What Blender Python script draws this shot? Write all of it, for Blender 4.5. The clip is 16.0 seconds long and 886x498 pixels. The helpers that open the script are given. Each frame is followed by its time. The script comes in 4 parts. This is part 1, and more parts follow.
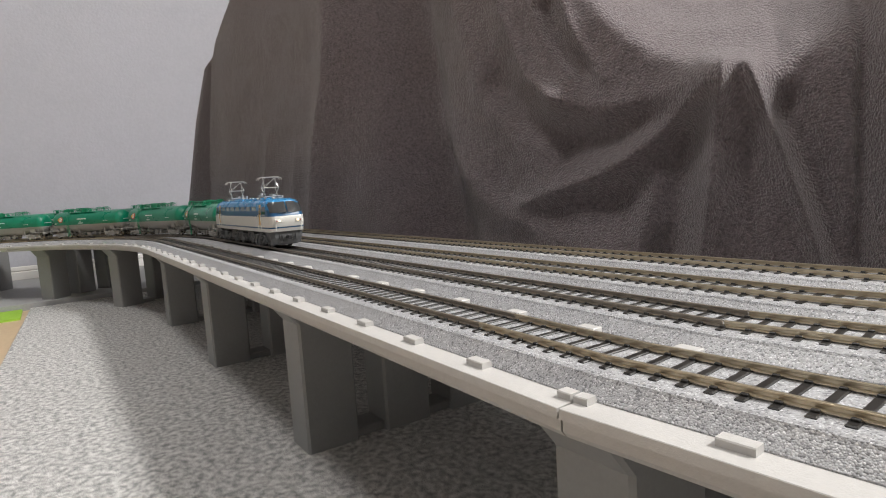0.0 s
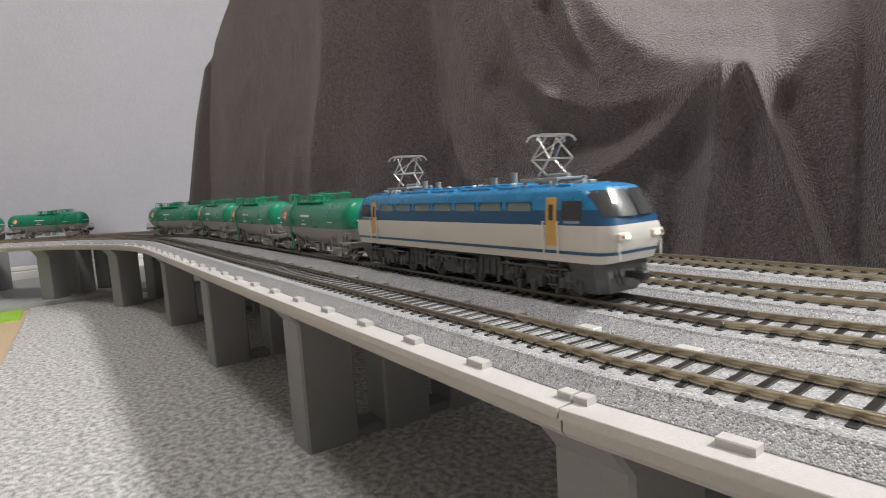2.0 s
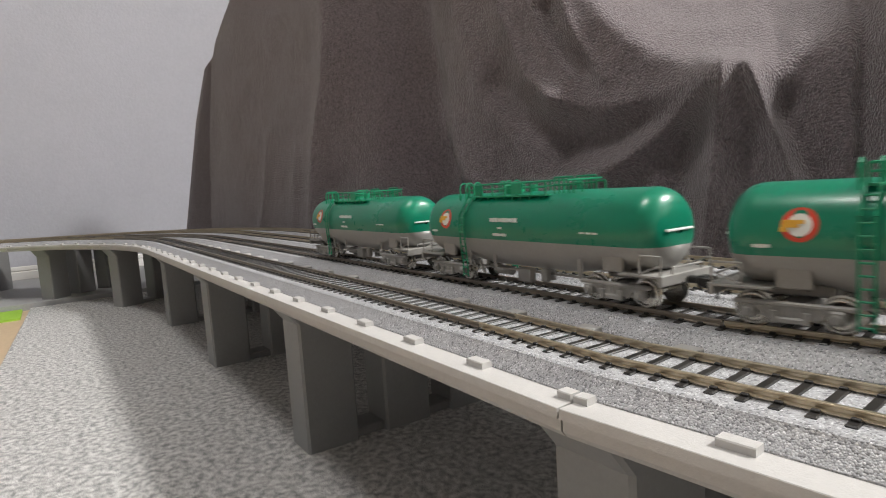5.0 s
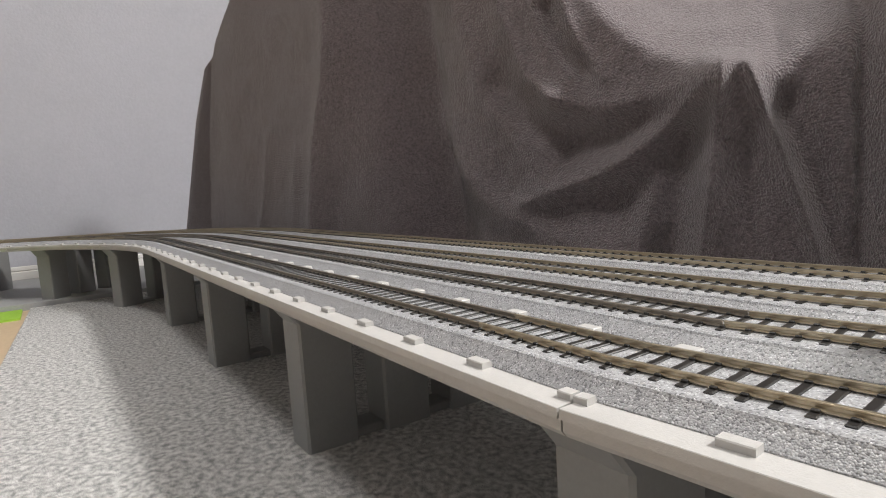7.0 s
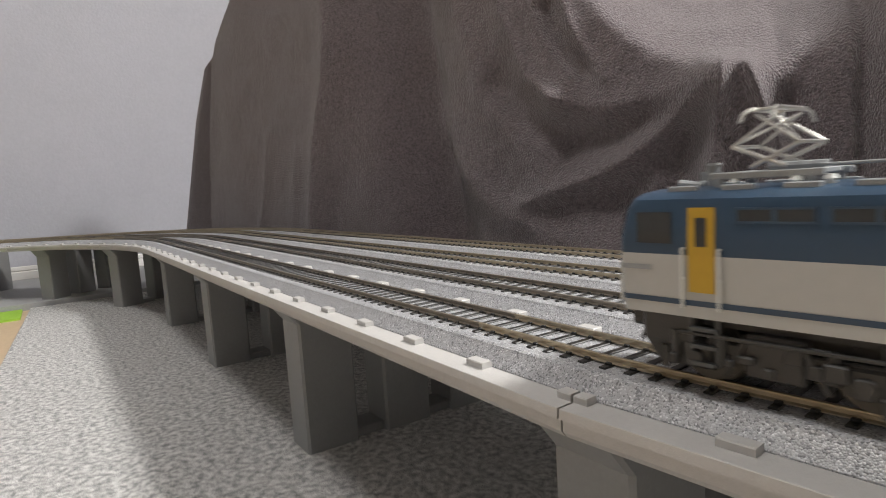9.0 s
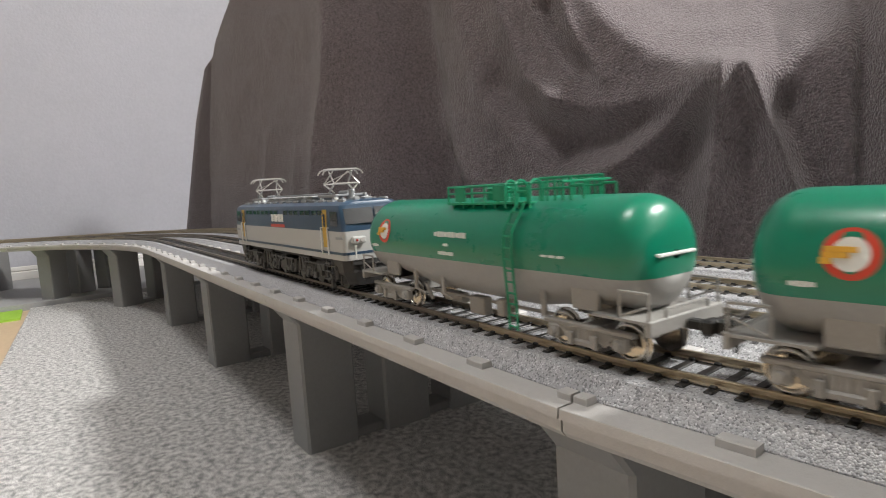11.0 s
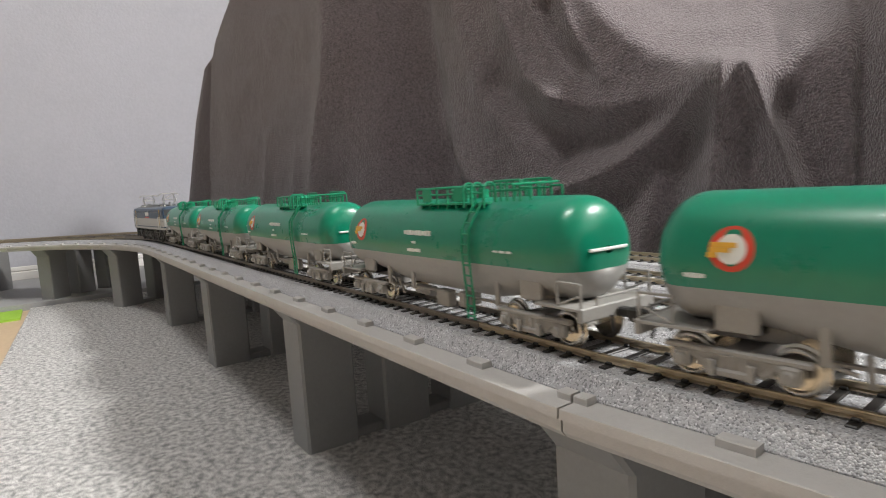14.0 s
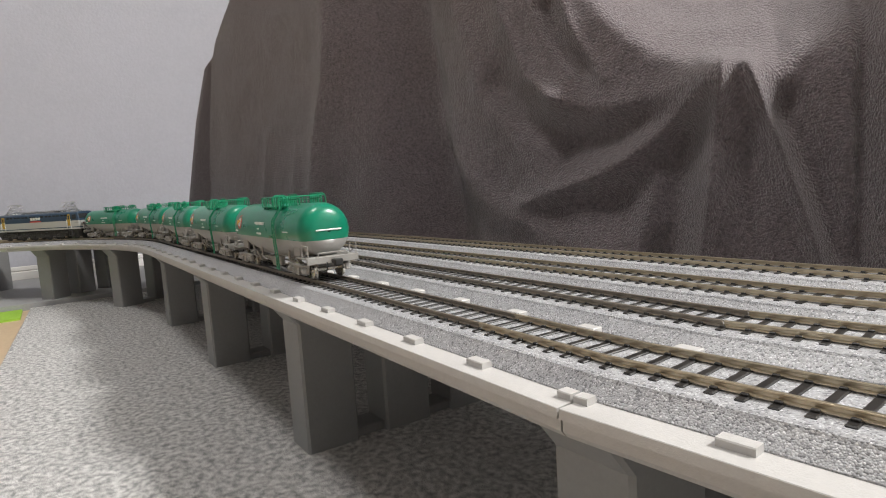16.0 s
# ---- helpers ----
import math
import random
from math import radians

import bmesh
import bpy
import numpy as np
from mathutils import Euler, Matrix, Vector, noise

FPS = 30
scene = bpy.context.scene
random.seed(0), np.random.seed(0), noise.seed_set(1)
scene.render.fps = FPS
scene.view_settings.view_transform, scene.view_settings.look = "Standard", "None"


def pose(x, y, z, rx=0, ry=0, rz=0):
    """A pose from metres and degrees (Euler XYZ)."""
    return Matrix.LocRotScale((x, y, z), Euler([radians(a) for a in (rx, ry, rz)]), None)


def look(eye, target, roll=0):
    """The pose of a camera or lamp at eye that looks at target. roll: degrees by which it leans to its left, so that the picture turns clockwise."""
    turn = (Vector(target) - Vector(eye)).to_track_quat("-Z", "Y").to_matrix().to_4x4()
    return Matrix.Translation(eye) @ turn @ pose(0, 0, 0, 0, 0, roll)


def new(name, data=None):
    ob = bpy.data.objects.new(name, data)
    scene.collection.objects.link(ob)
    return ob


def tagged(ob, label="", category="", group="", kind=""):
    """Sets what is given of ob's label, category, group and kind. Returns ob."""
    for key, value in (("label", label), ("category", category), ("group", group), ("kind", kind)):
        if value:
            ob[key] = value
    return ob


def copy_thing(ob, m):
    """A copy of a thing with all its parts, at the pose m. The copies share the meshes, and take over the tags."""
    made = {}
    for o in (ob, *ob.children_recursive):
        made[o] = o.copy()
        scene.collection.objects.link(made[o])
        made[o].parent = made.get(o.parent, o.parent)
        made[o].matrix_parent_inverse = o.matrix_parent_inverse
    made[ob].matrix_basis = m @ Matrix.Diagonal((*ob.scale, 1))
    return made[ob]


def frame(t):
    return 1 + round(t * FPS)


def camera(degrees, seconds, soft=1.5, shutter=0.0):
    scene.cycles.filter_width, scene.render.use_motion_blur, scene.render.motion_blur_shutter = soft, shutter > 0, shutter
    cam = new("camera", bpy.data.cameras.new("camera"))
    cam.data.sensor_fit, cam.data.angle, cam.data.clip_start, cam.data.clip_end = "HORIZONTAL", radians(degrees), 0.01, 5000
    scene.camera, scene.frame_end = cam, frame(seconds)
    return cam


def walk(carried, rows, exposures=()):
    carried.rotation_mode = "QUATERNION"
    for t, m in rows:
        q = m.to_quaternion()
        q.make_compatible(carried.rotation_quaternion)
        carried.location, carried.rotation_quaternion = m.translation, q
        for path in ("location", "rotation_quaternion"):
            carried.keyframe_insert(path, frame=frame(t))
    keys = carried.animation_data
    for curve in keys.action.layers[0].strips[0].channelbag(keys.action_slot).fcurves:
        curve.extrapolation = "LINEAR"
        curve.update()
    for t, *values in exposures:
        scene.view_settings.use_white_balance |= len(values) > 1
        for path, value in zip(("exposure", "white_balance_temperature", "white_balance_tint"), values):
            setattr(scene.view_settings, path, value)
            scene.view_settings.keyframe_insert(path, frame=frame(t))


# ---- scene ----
cam = camera(74.1, 16.0, soft=1.0, shutter=0.25)
EYE = (0.0, 0.0, 0.1624)
AIM = (-0.82708, 0.5516, 0.0543)
STOPS = -0.26
walk(cam, [(0.0, look(EYE, AIM, -3.67)), (16.0, look(EYE, AIM, -3.67))],
     [(0.0, STOPS), (9.0, STOPS), (11.3, STOPS + 0.15), (14.3, STOPS + 0.15), (15.0, STOPS + 0.06), (16.0, STOPS + 0.03)])

# ---- light ----
world = bpy.data.worlds.new("room_air")
scene.world = world
world.use_nodes = True
world.node_tree.nodes["Background"].inputs["Color"].default_value = (0.9, 0.93, 1.0, 1)
world.node_tree.nodes["Background"].inputs["Strength"].default_value = 0.02


def ceiling_glow(x, y, energy):
    data = bpy.data.lights.new("ceiling_light_glow", "AREA")
    data.shape, data.size, data.energy, data.color = "DISK", 0.5, energy, (1.0, 0.985, 0.945)
    new("ceiling_light_glow", data).matrix_world = look((x, y, 2.28), (x, y, 0.0))


LAMPS = ((1.20, 1.65, 172), (-0.30, -0.28, 21))
for lx, ly, watts in LAMPS:
    ceiling_glow(lx, ly, watts)

# ---- levels (metres above the floor) ----
ZR = 0.112          # top of the rails
ZD = ZR - 0.0085    # top of the concrete edge
TIE_TOP = ZR - 0.0021


# ---- materials ----
def mat(name, color, rough=0.5, metal=0.0, spec=0.5, spread=0.12, scale=40.0, bump=0.0, bump_scale=200.0,
        color2=None, sheen=0.0, coat=0.0, random_object=0.0, contrast=1.0):
    m = bpy.data.materials.new(name)
    m.use_nodes = True
    nt = m.node_tree
    b = nt.nodes["Principled BSDF"]
    b.inputs["Roughness"].default_value = rough
    b.inputs["Metallic"].default_value = metal
    b.inputs["Sheen Weight"].default_value = sheen
    b.inputs["Coat Weight"].default_value = coat
    b.inputs["Specular IOR Level"].default_value = spec
    tc = nt.nodes.new("ShaderNodeTexCoord")
    n1 = nt.nodes.new("ShaderNodeTexNoise")
    n1.inputs["Scale"].default_value = scale
    n1.inputs["Detail"].default_value = 6
    n1.inputs["Roughness"].default_value = 0.65
    nt.links.new(tc.outputs["Object"], n1.inputs["Vector"])
    n2 = nt.nodes.new("ShaderNodeTexNoise")
    n2.inputs["Scale"].default_value = scale * 9
    n2.inputs["Detail"].default_value = 3
    nt.links.new(tc.outputs["Object"], n2.inputs["Vector"])
    mix = nt.nodes.new("ShaderNodeMath")
    mix.operation = "ADD"
    nt.links.new(n1.outputs["Fac"], mix.inputs[0])
    nt.links.new(n2.outputs["Fac"], mix.inputs[1])
    ramp = nt.nodes.new("ShaderNodeMapRange")
    ramp.inputs["From Min"].default_value = 1.0 - 0.4 / contrast
    ramp.inputs["From Max"].default_value = 1.0 + 0.4 / contrast
    nt.links.new(mix.outputs[0], ramp.inputs["Value"])
    cm = nt.nodes.new("ShaderNodeMix")
    cm.data_type = "RGBA"
    c2 = color2 or tuple(min(1.0, c * (1 + spread)) for c in color)
    c1 = color if color2 else tuple(c * (1 - spread) for c in color)
    cm.inputs["A"].default_value = (*c1, 1)
    cm.inputs["B"].default_value = (*c2, 1)
    nt.links.new(ramp.outputs["Result"], cm.inputs["Factor"])
    last = cm.outputs["Result"]
    if random_object:
        oi = nt.nodes.new("ShaderNodeObjectInfo")
        hs = nt.nodes.new("ShaderNodeHueSaturation")
        mr = nt.nodes.new("ShaderNodeMapRange")
        mr.inputs["To Min"].default_value = 1 - random_object
        mr.inputs["To Max"].default_value = 1 + random_object
        nt.links.new(oi.outputs["Random"], mr.inputs["Value"])
        nt.links.new(mr.outputs["Result"], hs.inputs["Value"])
        nt.links.new(last, hs.inputs["Color"])
        last = hs.outputs["Color"]
    nt.links.new(last, b.inputs["Base Color"])
    rr = nt.nodes.new("ShaderNodeMapRange")
    rr.inputs["To Min"].default_value = max(0.03, rough - 0.08)
    rr.inputs["To Max"].default_value = min(1.0, rough + 0.08)
    nt.links.new(n1.outputs["Fac"], rr.inputs["Value"])
    nt.links.new(rr.outputs["Result"], b.inputs["Roughness"])
    if bump:
        nb = nt.nodes.new("ShaderNodeTexNoise")
        nb.inputs["Scale"].default_value = bump_scale
        nb.inputs["Detail"].default_value = 4
        nt.links.new(tc.outputs["Object"], nb.inputs["Vector"])
        bp = nt.nodes.new("ShaderNodeBump")
        bp.inputs["Strength"].default_value = 1.0
        bp.inputs["Distance"].default_value = bump
        nt.links.new(nb.outputs["Fac"], bp.inputs["Height"])
        nt.links.new(bp.outputs["Normal"], b.inputs["Normal"])
    return m


def glow(name, color, strength):
    m = bpy.data.materials.new(name)
    m.use_nodes = True
    b = m.node_tree.nodes["Principled BSDF"]
    b.inputs["Base Color"].default_value = (*color, 1)
    b.inputs["Emission Color"].default_value = (*color, 1)
    b.inputs["Emission Strength"].default_value = strength
    return m


def grains(name):
    """Small stones, each of its own grey, with some dark and some near white ones."""
    m = bpy.data.materials.new(name)
    m.use_nodes = True
    nt = m.node_tree
    b = nt.nodes["Principled BSDF"]
    tc = nt.nodes.new("ShaderNodeTexCoord")
    cells = nt.nodes.new("ShaderNodeTexVoronoi")
    cells.inputs["Scale"].default_value = 2100
    nt.links.new(tc.outputs["Object"], cells.inputs["Vector"])
    sep = nt.nodes.new("ShaderNodeSeparateColor")
    nt.links.new(cells.outputs["Color"], sep.inputs["Color"])
    ramp = nt.nodes.new("ShaderNodeValToRGB")
    ramp.color_ramp.elements[0].color = (0.14, 0.14, 0.15, 1)
    ramp.color_ramp.elements[1].color = (0.72, 0.72, 0.74, 1)
    for pos, v in ((0.15, 0.22), (0.24, 0.36), (0.84, 0.46)):
        e = ramp.color_ramp.elements.new(pos)
        e.color = (v, v, v * 1.05, 1)
    nt.links.new(sep.outputs["Red"], ramp.inputs["Fac"])
    big = nt.nodes.new("ShaderNodeTexNoise")
    big.inputs["Scale"].default_value = 45
    nt.links.new(tc.outputs["Object"], big.inputs["Vector"])
    mr = nt.nodes.new("ShaderNodeMapRange")
    mr.inputs["To Min"].default_value = 0.82
    mr.inputs["To Max"].default_value = 1.18
    nt.links.new(big.outputs["Fac"], mr.inputs["Value"])
    hs = nt.nodes.new("ShaderNodeHueSaturation")
    nt.links.new(mr.outputs["Result"], hs.inputs["Value"])
    nt.links.new(ramp.outputs["Color"], hs.inputs["Color"])
    nt.links.new(hs.outputs["Color"], b.inputs["Base Color"])
    b.inputs["Roughness"].default_value = 0.36
    b.inputs["Specular IOR Level"].default_value = 1.0
    bp = nt.nodes.new("ShaderNodeBump")
    bp.inputs["Distance"].default_value = 0.00010
    bp.invert = True
    nt.links.new(cells.outputs["Distance"], bp.inputs["Height"])
    nt.links.new(bp.outputs["Normal"], b.inputs["Normal"])
    return m


M = dict(
    wall=mat("wallpaper", (0.415, 0.415, 0.46), 0.85, spread=0.05, scale=14, bump=0.0006, bump_scale=160),
    # tone of the unseen walls, set by how much light they bounce
    bounce_wall=mat("bounce_wall_tone", (0.38, 0.38, 0.38), 0.85, spread=0.04, scale=14, bump=0.0006, bump_scale=160),
    skirting=mat("skirting_paint", (0.70, 0.68, 0.66), 0.5, spread=0.05, scale=9),
    ceiling=mat("ceiling_paint", (0.70, 0.70, 0.70), 0.9, spread=0.03, scale=10),
    wood=mat("floor_wood", (0.52, 0.38, 0.24), 0.45, color2=(0.62, 0.47, 0.30), scale=18),
    carpet=mat("felt_carpet", (0.19, 0.19, 0.192), 0.95, color2=(0.74, 0.725, 0.715), scale=215, bump=0.0014, bump_scale=900, contrast=3.0, sheen=0.1),
    board=mat("grey_board", (0.34, 0.34, 0.345), 0.6, spread=0.1, scale=25),
    green_mat=mat("green_mat", (0.30, 0.52, 0.05), 0.7, spread=0.12, scale=60),
    concrete=mat("model_concrete", (0.50, 0.485, 0.475), 0.5, spec=0.7, spread=0.06, scale=60, bump=0.00008, bump_scale=1500),
    pier=mat("pier_plastic", (0.26, 0.26, 0.262), 0.5, spread=0.07, scale=50, bump=0.00008, bump_scale=900),
    ballast=grains("ballast_grains"),
    tie=mat("sleeper_plastic", (0.024, 0.022, 0.021), 0.38, spread=0.3, scale=300, random_object=0.25),
    rail=mat("nickel_rail", (0.50, 0.43, 0.32), 0.34, metal=0.8, spread=0.10, scale=60),
    # darker copy of the rail metal: the blanket's dark reflection put into its colour
    rail_dark=mat("rail_dark_reflection", (0.27, 0.235, 0.195), 0.42, metal=0.6, spread=0.12, scale=60),
    blanket=mat("fleece", (0.084, 0.067, 0.073), 0.97, color2=(0.242, 0.196, 0.212), scale=300, bump=0.0045, bump_scale=520, contrast=2.0, sheen=0.35),
    green=mat("tank_green", (0.001, 0.190, 0.108), 0.29, spread=0.06, scale=60, coat=0.15),
    green_rail=mat("railing_green", (0.005, 0.24, 0.12), 0.4, spread=0.06, scale=80),
    grey=mat("tank_grey", (0.32, 0.315, 0.305), 0.42, spread=0.07, scale=70),
    frame_grey=mat("frame_grey", (0.31, 0.30, 0.285), 0.45, spread=0.1, scale=120),
    steel=mat("wheel_steel", (0.55, 0.53, 0.49), 0.24, metal=1.0, spread=0.15, scale=200),
    black=mat("black_plastic", (0.02, 0.02, 0.02), 0.45, spread=0.2, scale=200),
    wheel_dark=mat("dark_wheel", (0.07, 0.068, 0.065), 0.4, metal=0.5, spread=0.2, scale=200),
    gear_dark=mat("bogie_black_grey", (0.042, 0.040, 0.039), 0.5, spread=0.25, scale=220),
    gear=mat("bogie_dark_grey", (0.075, 0.077, 0.08), 0.5, spread=0.25, scale=220),
    white=mat("off_white_paint", (0.58, 0.57, 0.545), 0.33, spread=0.03, scale=60),
    pale=mat("pale_grey_paint", (0.45, 0.45, 0.44), 0.36, spread=0.03, scale=60),
    letter=mat("white_print", (0.75, 0.76, 0.74), 0.5, spread=0.03, scale=300),
    blue=mat("light_blue_paint", (0.018, 0.20, 0.44), 0.28, spread=0.05, scale=60),
    navy=mat("navy_paint", (0.012, 0.075, 0.18), 0.3, spread=0.06, scale=60),
    slate=mat("slate_blue_paint", (0.030, 0.062, 0.110), 0.33, spread=0.06, scale=60),
    ochre=mat("ochre_door", (0.55, 0.33, 0.10), 0.4, spread=0.06, scale=80),
    yellow=mat("yellow_door", (0.52, 0.32, 0.03), 0.4, spread=0.06, scale=80),
    red=mat("red_print", (0.62, 0.06, 0.03), 0.4, spread=0.05, scale=200),
    gold=mat("yellow_print", (0.75, 0.42, 0.05), 0.4, spread=0.05, scale=200),
    glass=mat("cab_glass", (0.045, 0.047, 0.05), 0.06, spread=0.1, scale=80),
    pane=mat("side_window_pane", (0.16, 0.20, 0.20), 0.15, spread=0.08, scale=120),
    silver=mat("pantograph_silver", (0.62, 0.61, 0.59), 0.3, metal=0.85, spread=0.08, scale=300),
    roofgrey=mat("roof_gear_grey", (0.30, 0.31, 0.32), 0.45, spread=0.1, scale=200),
    lens=glow("lit_headlight", (1.0, 0.80, 0.50), 2.2),
    lens_off=mat("unlit_lens", (0.5, 0.48, 0.45), 0.1, spread=0.05, scale=200),
    tail=mat("red_lens", (0.25, 0.02, 0.02), 0.2, spread=0.05, scale=200),
    lampshade=glow("lamp_diffuser", (1.0, 0.97, 0.93), 3.0),
)


# ---- mesh helpers ----
def part(name, bm, material, parent=None, label="", smooth=False):
    me = bpy.data.meshes.new(name)
    bmesh.ops.recalc_face_normals(bm, faces=bm.faces)
    bm.to_mesh(me)
    bm.free()
    if smooth:
        for p in me.polygons:
            p.use_smooth = True
    me.materials.append(M[material] if isinstance(material, str) else material)
    ob = new(name, me)
    ob.parent = parent
    if label:
        tagged(ob, label)
    return ob


def sharp(ob, degrees=35):
    ob.data.polygons.foreach_set("use_smooth", [True] * len(ob.data.polygons))
    ob.data.set_sharp_from_angle(angle=radians(degrees))
    return ob


def box(bm, x0, x1, y0, y1, z0, z1, bevel=0.0):
    r = bmesh.ops.create_cube(bm, size=1.0, matrix=Matrix.LocRotScale(
        ((x0 + x1) / 2, (y0 + y1) / 2, (z0 + z1) / 2), None, (abs(x1 - x0), abs(y1 - y0), abs(z1 - z0))))
    if bevel:
        es = list({e for v in r["verts"] for e in v.link_edges})
        bmesh.ops.bevel(bm, geom=es, offset=bevel, segments=1, affect="EDGES", profile=0.5)


def rod(bm, a, b, rad, seg=6):
    a, b = Vector(a), Vector(b)
    d = b - a
    q = d.to_track_quat("Z", "Y")
    bmesh.ops.create_cone(bm, cap_ends=True, segments=seg, radius1=rad, radius2=rad, depth=d.length,
                          matrix=Matrix.LocRotScale((a + b) / 2, q, None))


def cyl(bm, c, axis, r1, r2, depth, seg=20):
    q = Vector(axis).to_track_quat("Z", "Y")
    bmesh.ops.create_cone(bm, cap_ends=True, segments=seg, radius1=r1, radius2=r2, depth=depth,
                          matrix=Matrix.LocRotScale(Vector(c), q, None))


def grid_mesh(rows, closed=False, cap=False):
    """Joins rows of points, each of one length, into a skin."""
    bm = bmesh.new()
    vs = [[bm.verts.new(p) for p in row] for row in rows]
    n = len(rows[0])
    for a, b in zip(vs, vs[1:]):
        for i in range(n if closed else n - 1):
            j = (i + 1) % n
            bm.faces.new((a[i], a[j], b[j], b[i]))
    if cap:
        bm.faces.new(vs[0][::-1])
        bm.faces.new(vs[-1])
    return bm


# ---- routes of the tracks ----
XJ = -0.108        # where the straight pieces meet at a slight bend
CX, R1, R2 = -0.865, 0.60, 0.66
CY = 0.1348 - R1


def route(y, start, ring, r_curve, theta):
    """Points every 4 mm from the bend leftwards: straight, curve, straight, then round the ring."""
    pts, step = [], 0.004
    theta = radians(theta)
    x = XJ
    while x > start:
        pts.append((x, y))
        x -= step
    n = max(1, int(r_curve * theta / step))
    for i in range(n + 1):
        a = theta * i / n
        pts.append((start - r_curve * math.sin(a), y - r_curve * (1 - math.cos(a))))
    ex, ey = CX - ring * math.sin(theta), CY + ring * math.cos(theta)
    px, py = pts[-1]
    d = math.hypot(ex - px, ey - py)
    for i in range(1, int(d / step) + 1):
        k = i / max(1, int(d / step))
        pts.append((px + (ex - px) * k, py + (ey - py) * k))
    m = int(ring * (radians(168) - theta) / step)
    for i in range(1, m + 1):
        a = theta + (radians(168) - theta) * i / m
        pts.append((CX - ring * math.sin(a), CY + ring * math.cos(a)))
    return np.array(pts)


def routed(y, start, ring, r_curve, theta, bend=0.08):
    p = route(y, start, ring, r_curve, theta)
    s = np.concatenate([[0], np.cumsum(np.hypot(*np.diff(p, axis=0).T))])
    return dict(p=p, s=s, y=y, bend=bend)


def at(rt, s):
    """The place at s metres left of the bend (right of it for s < 0)."""
    if s < 0:
        return (XJ - s * math.cos(rt["bend"]), rt["y"] - s * math.sin(rt["bend"]))
    return (float(np.interp(s, rt["s"], rt["p"][:, 0])), float(np.interp(s, rt["s"], rt["p"][:, 1])))


def side(rt, s):
    """Unit vector across the track, pointing away from the ring's centre (to the right of leftward travel)."""
    a, b = at(rt, s - 0.006), at(rt, s + 0.006)
    dx, dy = b[0] - a[0], b[1] - a[1]
    l = math.hypot(dx, dy)
    return (dy / l, -dx / l)


T1 = routed(0.1348, CX, R1, R1, 4, 0.095)
T2 = routed(0.1905, -0.8216, R1, 0.57, 45, 0.145)
T3 = routed(0.2440, -0.861, R2, 0.58, 50, 0.14)
T4 = routed(0.3020, -0.810, R2, 0.62, 55, 0.12)



def stations(rt, s0, s1, fine=0.012):
    n = max(1, int(math.ceil((s1 - s0) / fine)))
    return [s0 + (s1 - s0) * i / n for i in range(n + 1)]


def sweep(rt, s0, s1, profile, fine=0.012, cap=True):
    rows = []
    for s in stations(rt, s0, s1, fine):
        (x, y), (nx, ny) = at(rt, s), side(rt, s)
        rows.append([(x + nx * n, y + ny * n, z) for n, z in profile])
    return grid_mesh(rows, closed=True, cap=cap)


# ---- room ----
def slab(name, x0, x1, y0, y1, z0, z1, material, label, category, kind="structure"):
    bm = bmesh.new()
    box(bm, x0, x1, y0, y1, z0, z1)
    return tagged(part(name, bm, material), label, category, kind=kind)


WX = -1.68
slab("floor", WX - 0.1, 2.2, -2.2, 2.0, -0.05, -0.004, "wood", "pale wooden floor of a small room", "floor")
slab("wall_west", WX - 0.1, WX, -2.2, 2.0, -0.004, 2.4, "wall", "pale lavender grey textured wallpaper wall", "wall")
# the next three walls and the ceiling are unseen, added for bounced light
slab("wall_north", WX, 2.2, 1.9, 2.0, -0.004, 2.4, "bounce_wall", "plain wall out of view, added to bounce light", "wall")
slab("wall_east", 2.1, 2.2, -2.1, 1.9, -0.004, 2.4, "bounce_wall", "plain wall out of view, added to bounce light", "wall")
slab("wall_south", WX, 2.2, -2.2, -2.1, -0.004, 2.4, "bounce_wall", "plain wall out of view, added to bounce light", "wall")
slab("ceiling", WX - 0.1, 2.2, -2.2, 2.0, 2.4, 2.5, "ceiling", "white ceiling out of view, added to bounce light", "ceiling")
bm = bmesh.new()
box(bm, WX, WX + 0.010, -2.1, 1.9, -0.004, 0.0255, 0.002)
box(bm, WX, WX + 0.006, -2.1, 1.9, 0.026, 0.037, 0.002)
tagged(part("baseboard", bm, "skirting"), "off-white stepped skirting along the wallpaper wall", "skirting", kind="structure")

for lx, ly, watts in LAMPS:
    bm = bmesh.new()
    cyl(bm, (lx, ly, 2.350), (0, 0, 1), 0.28, 0.30, 0.09, 40)
    tagged(part("ceiling_light", bm, "ceiling"), "round white ceiling light under the ceiling", "light", "ceiling lights")

bm = bmesh.new()
box(bm, -1.21, 1.9, -0.04, 1.2, -0.004, 0.0)
for v in bm.verts:
    if v.co.y < 0:
        v.co.y -= 0.045 * (v.co.x + 1.21)
tagged(part("carpet", bm, "carpet"), "grey mottled felt carpet lying on the floor", "carpet")
slab("floor_board", WX + 0.012, -1.214, -1.0, 1.2, -0.004, 0.007, "board", "flat grey board lying between carpet and wall", "board", kind="")
slab("green_mat", -1.212, -1.115, -0.9, -0.052, -0.004, -0.0005, "green_mat", "bright green mat strip beside the carpet", "mat", kind="")


# ---- viaduct ----
SEC = 0.2463


